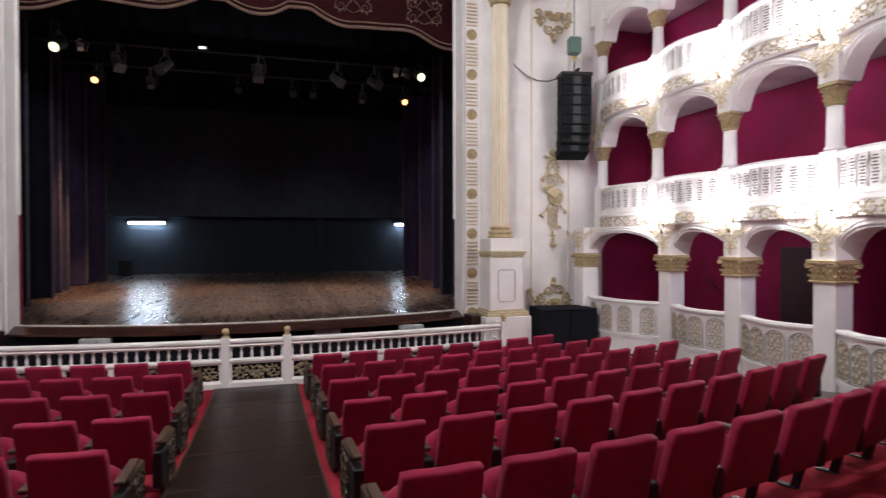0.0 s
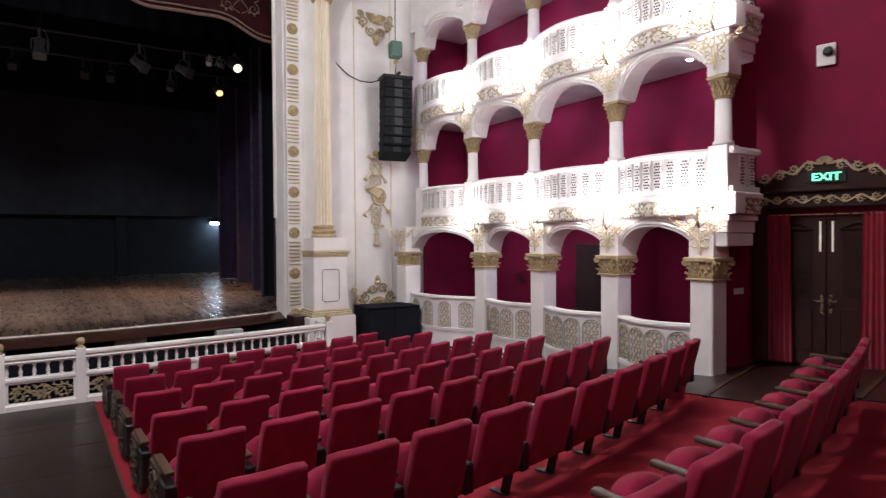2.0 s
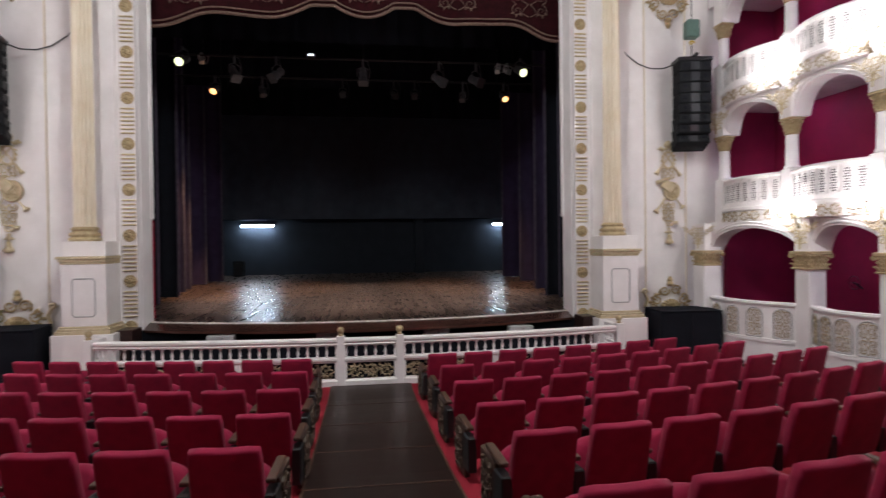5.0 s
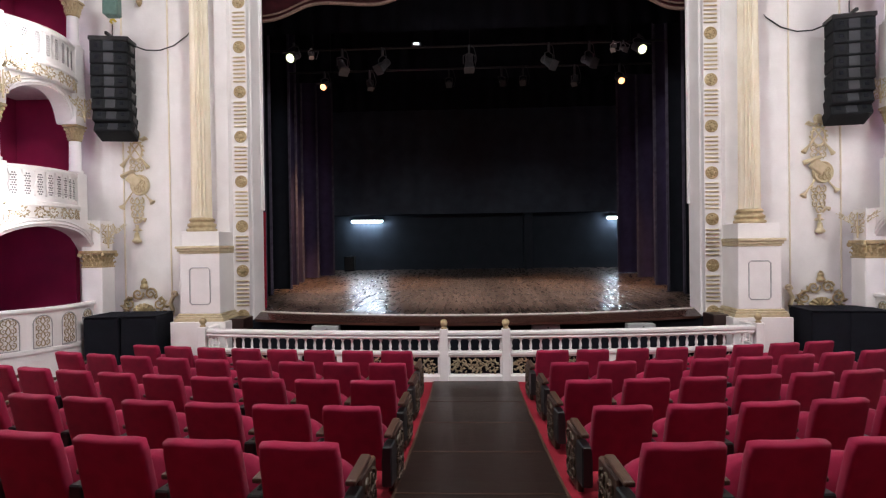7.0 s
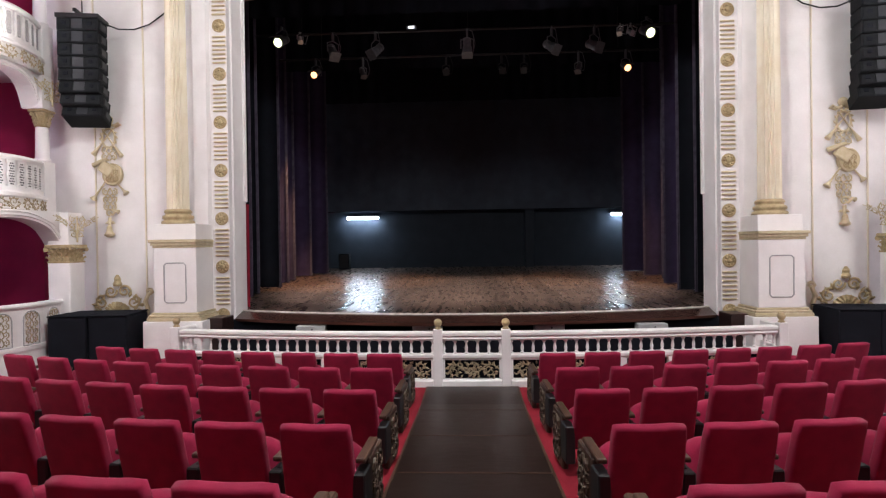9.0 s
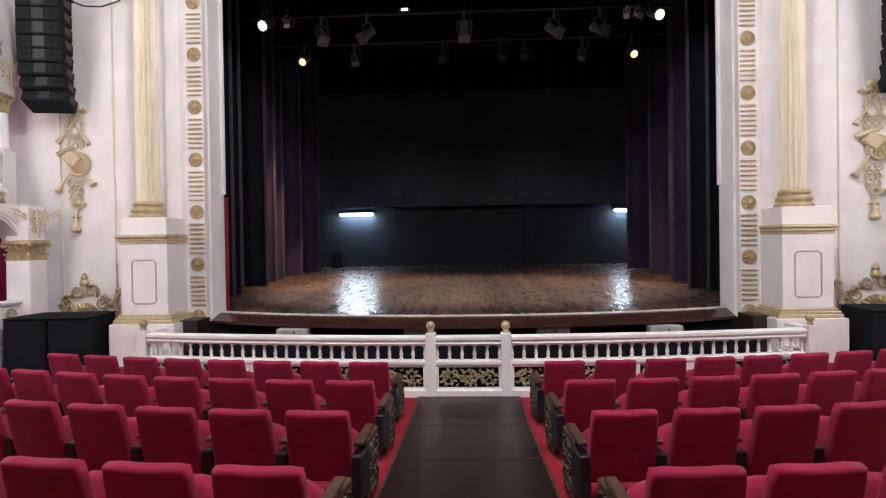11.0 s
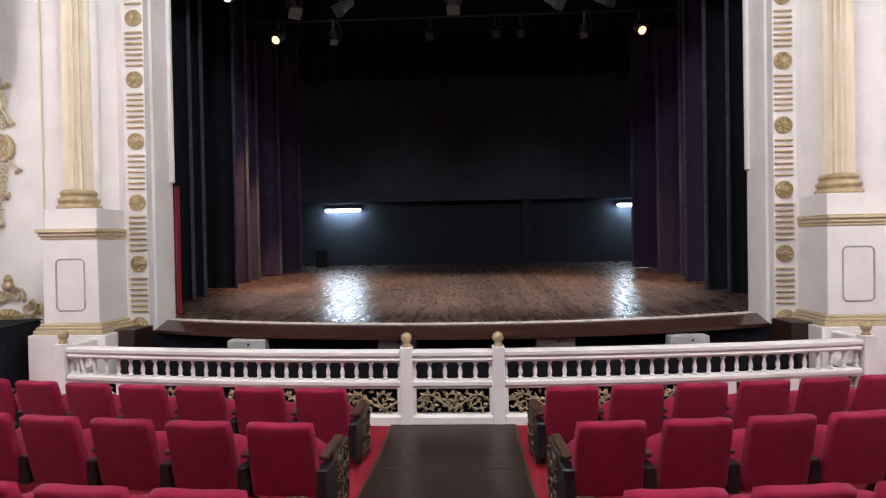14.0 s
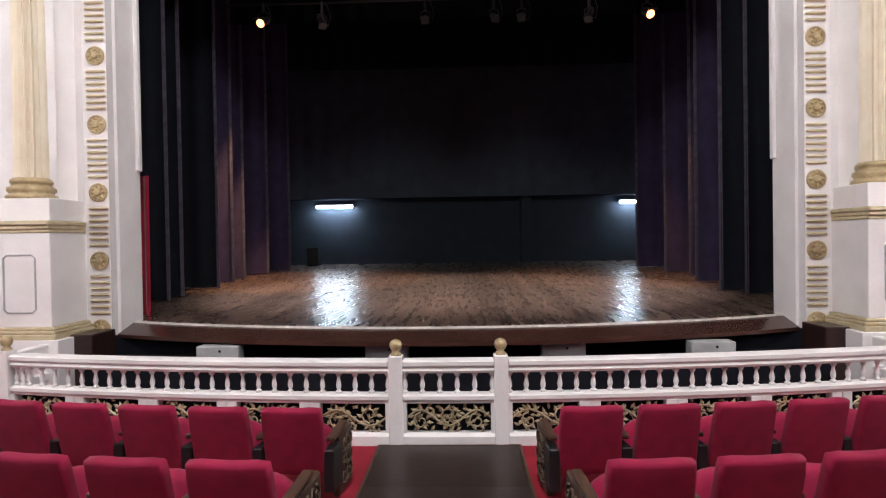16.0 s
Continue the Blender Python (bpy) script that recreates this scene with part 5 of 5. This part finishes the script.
# ---- seats ----
def make_seat(end, outer=0):
    """end: -1 or 1 gives the carved aisle panel on that side; outer: a red cloth panel on that side."""
    t = thing("theatre_seat", "folded crimson velvet theatre seat" + (" with carved aisle end panel" if end else " on black iron support"), "theatre seat", group="stalls seats")
    lean = Matrix.Translation((0, -0.248, 0.235)) @ Matrix.Rotation(radians(14), 4, "X")
    bm = bmesh.new()
    w0, w1, h, th = 0.230, 0.222, 0.522, 0.075
    rows, cols = 7, 6
    def shape(y0, bulge):
        g = []
        for j in range(rows + 1):
            v = j / rows
            w = w0 + (w1 - w0) * v
            r = []
            for i in range(cols + 1):
                u = i / cols * 2 - 1
                z = h * v - (0.016 * abs(u) ** 8 - 0.016 * u * u if v > 0.85 else 0)
                r.append(bm.verts.new((u * w * (1 - 0.03 * (v > 0.95)), y0 + bulge * (1 - u * u) * (1 - (2 * v - 1) ** 2), z)))
            g.append(r)
        return g
    A, B = shape(-th / 2, -0.008), shape(th / 2, 0.03)
    for g in (A, B):
        for j in range(rows):
            for i in range(cols):
                bm.faces.new((g[j][i], g[j][i + 1], g[j + 1][i + 1], g[j + 1][i]))
    ring = lambda g: [g[0][i] for i in range(cols + 1)] + [g[j][cols] for j in range(1, rows + 1)] + [g[rows][i] for i in range(cols - 1, -1, -1)] + [g[j][0] for j in range(rows - 1, 0, -1)]
    ra, rb = ring(A), ring(B)
    k = len(ra)
    edge = []
    for i in range(k):
        edge.append(bm.faces.new((ra[i], ra[(i + 1) % k], rb[(i + 1) % k], rb[i])))
    bmesh.ops.recalc_face_normals(bm, faces=bm.faces)
    be = [e for f in edge for e in f.edges if any(g not in edge for g in e.link_faces)]
    bmesh.ops.bevel(bm, geom=list(set(be)), offset=0.022, segments=3, affect="EDGES", profile=0.5)
    part("backrest", place(bm, lean), RED, t, smooth=True)
    bm = lathe(bmesh.new(), [(0.235, -0.07), (0.25, -0.04), (0.25, 0.04), (0.225, 0.075), (0.18, 0.09)], 24)
    place(bm, Matrix.Translation((0, 0.0, 0.35)) @ Matrix.Rotation(radians(70), 4, "X") @ Matrix.Diagonal((0.95, 0.76, 1, 1)))
    part("seat_cushion", bm, RED, t, smooth=True)
    for sd in (-1, 1):
        x = sd * 0.268
        if sd == end:
            x = sd * 0.252
            bm = box(x - 0.026, x + 0.026, -0.12, 0.27, 0.0, 0.46, bevel=0.012)
            p = part("end_panel", bm, ARMWOOD, t, "dark carved wooden end panel")
            c = scrolls(0.30, 0.36, 3, 0.011, 0.02)
            place(c, Matrix.Translation((x + sd * 0.026, 0.075, 0.24)) @ Matrix.Rotation(radians(90 * sd), 4, "Z"))
            part("carving", c, CARVED, p, "worn gilt carving")
            part("hinge_box", box(x - 0.04, x + 0.04, -0.32, -0.13, 0.12, 0.43, bevel=0.01), BLACKIRON, t, "black iron hinge box")
        elif sd == outer:
            bm = box(x - 0.02, x + 0.02, -0.2, 0.12, 0.005, 0.45, bevel=0.012, m=Matrix.Rotation(radians(8), 4, "X"))
            part("end_board", bm, RED, t, "red cloth-covered end board")
        if sd != end and (sd == 1 or sd == outer):
            bm = box(x - 0.018, x + 0.018, -0.10, -0.03, 0.01, 0.47, bevel=0.008, m=Matrix.Translation((0, -0.04, 0)) @ Matrix.Rotation(radians(14), 4, "X"))
            bx(bm, x - 0.03, x + 0.03, -0.14, 0.02, 0.0, 0.015, 0.004)
            bx(bm, x - 0.042, x + 0.042, -0.31, -0.14, 0.23, 0.43, 0.01)
            part("support", bm, BLACKIRON, t, "black cast-iron support")
        if sd in (end, outer, 1):
            bm = box(x - 0.032, x + 0.032, -0.24, 0.14, 0.485, 0.52, bevel=0.012, seg=2, m=Matrix.Translation((0, 0, 0)) @ Matrix.Rotation(radians(3), 4, "X"))
            part("armrest", bm, ARMWOOD, t, "varnished wooden armrest")
    return t


# rear top edge of each row on the hall's middle line, its curve, first seat's offset on either side, seats
ROWS = [(8.70, 0.025, 1.07, 1.03, 8), (7.45, 0.0295, 1.02, 1.05, 9), (6.235, 0.0295, 0.99, 1.03, 10), (4.985, 0.0295, 0.94, 1.03, 10),
        (3.74, 0.0295, 0.97, 1.03, 10), (2.45, 0.0295, 0.98, 0.99, 10), (1.0, 0.025, 0.98, 1.03, 11)]
PITCH = 0.544
proto = {(e, o): make_seat(e, o) for e, o in ((-1, 0), (0, 0), (1, 0), (0, 1), (0, -1))}
used = set()
for y0, curve, west, east, nseat in ROWS:
    for s in (-1, 1):
        for k in range(nseat):
            d = (west if s < 0 else east) + PITCH * k
            x = AX + s * d
            y = y0 + curve * d * d + 0.41
            e = (-s if k == 0 else 0, s if k == nseat - 1 else 0)
            m = pose(x, y, floor_z(x, y) + 0.005, 0, 0, math.degrees(math.atan(2 * curve * s * d)))
            if e not in used:
                used.add(e)
                proto[e].matrix_basis = m
            else:
                copy_thing(proto[e], m)
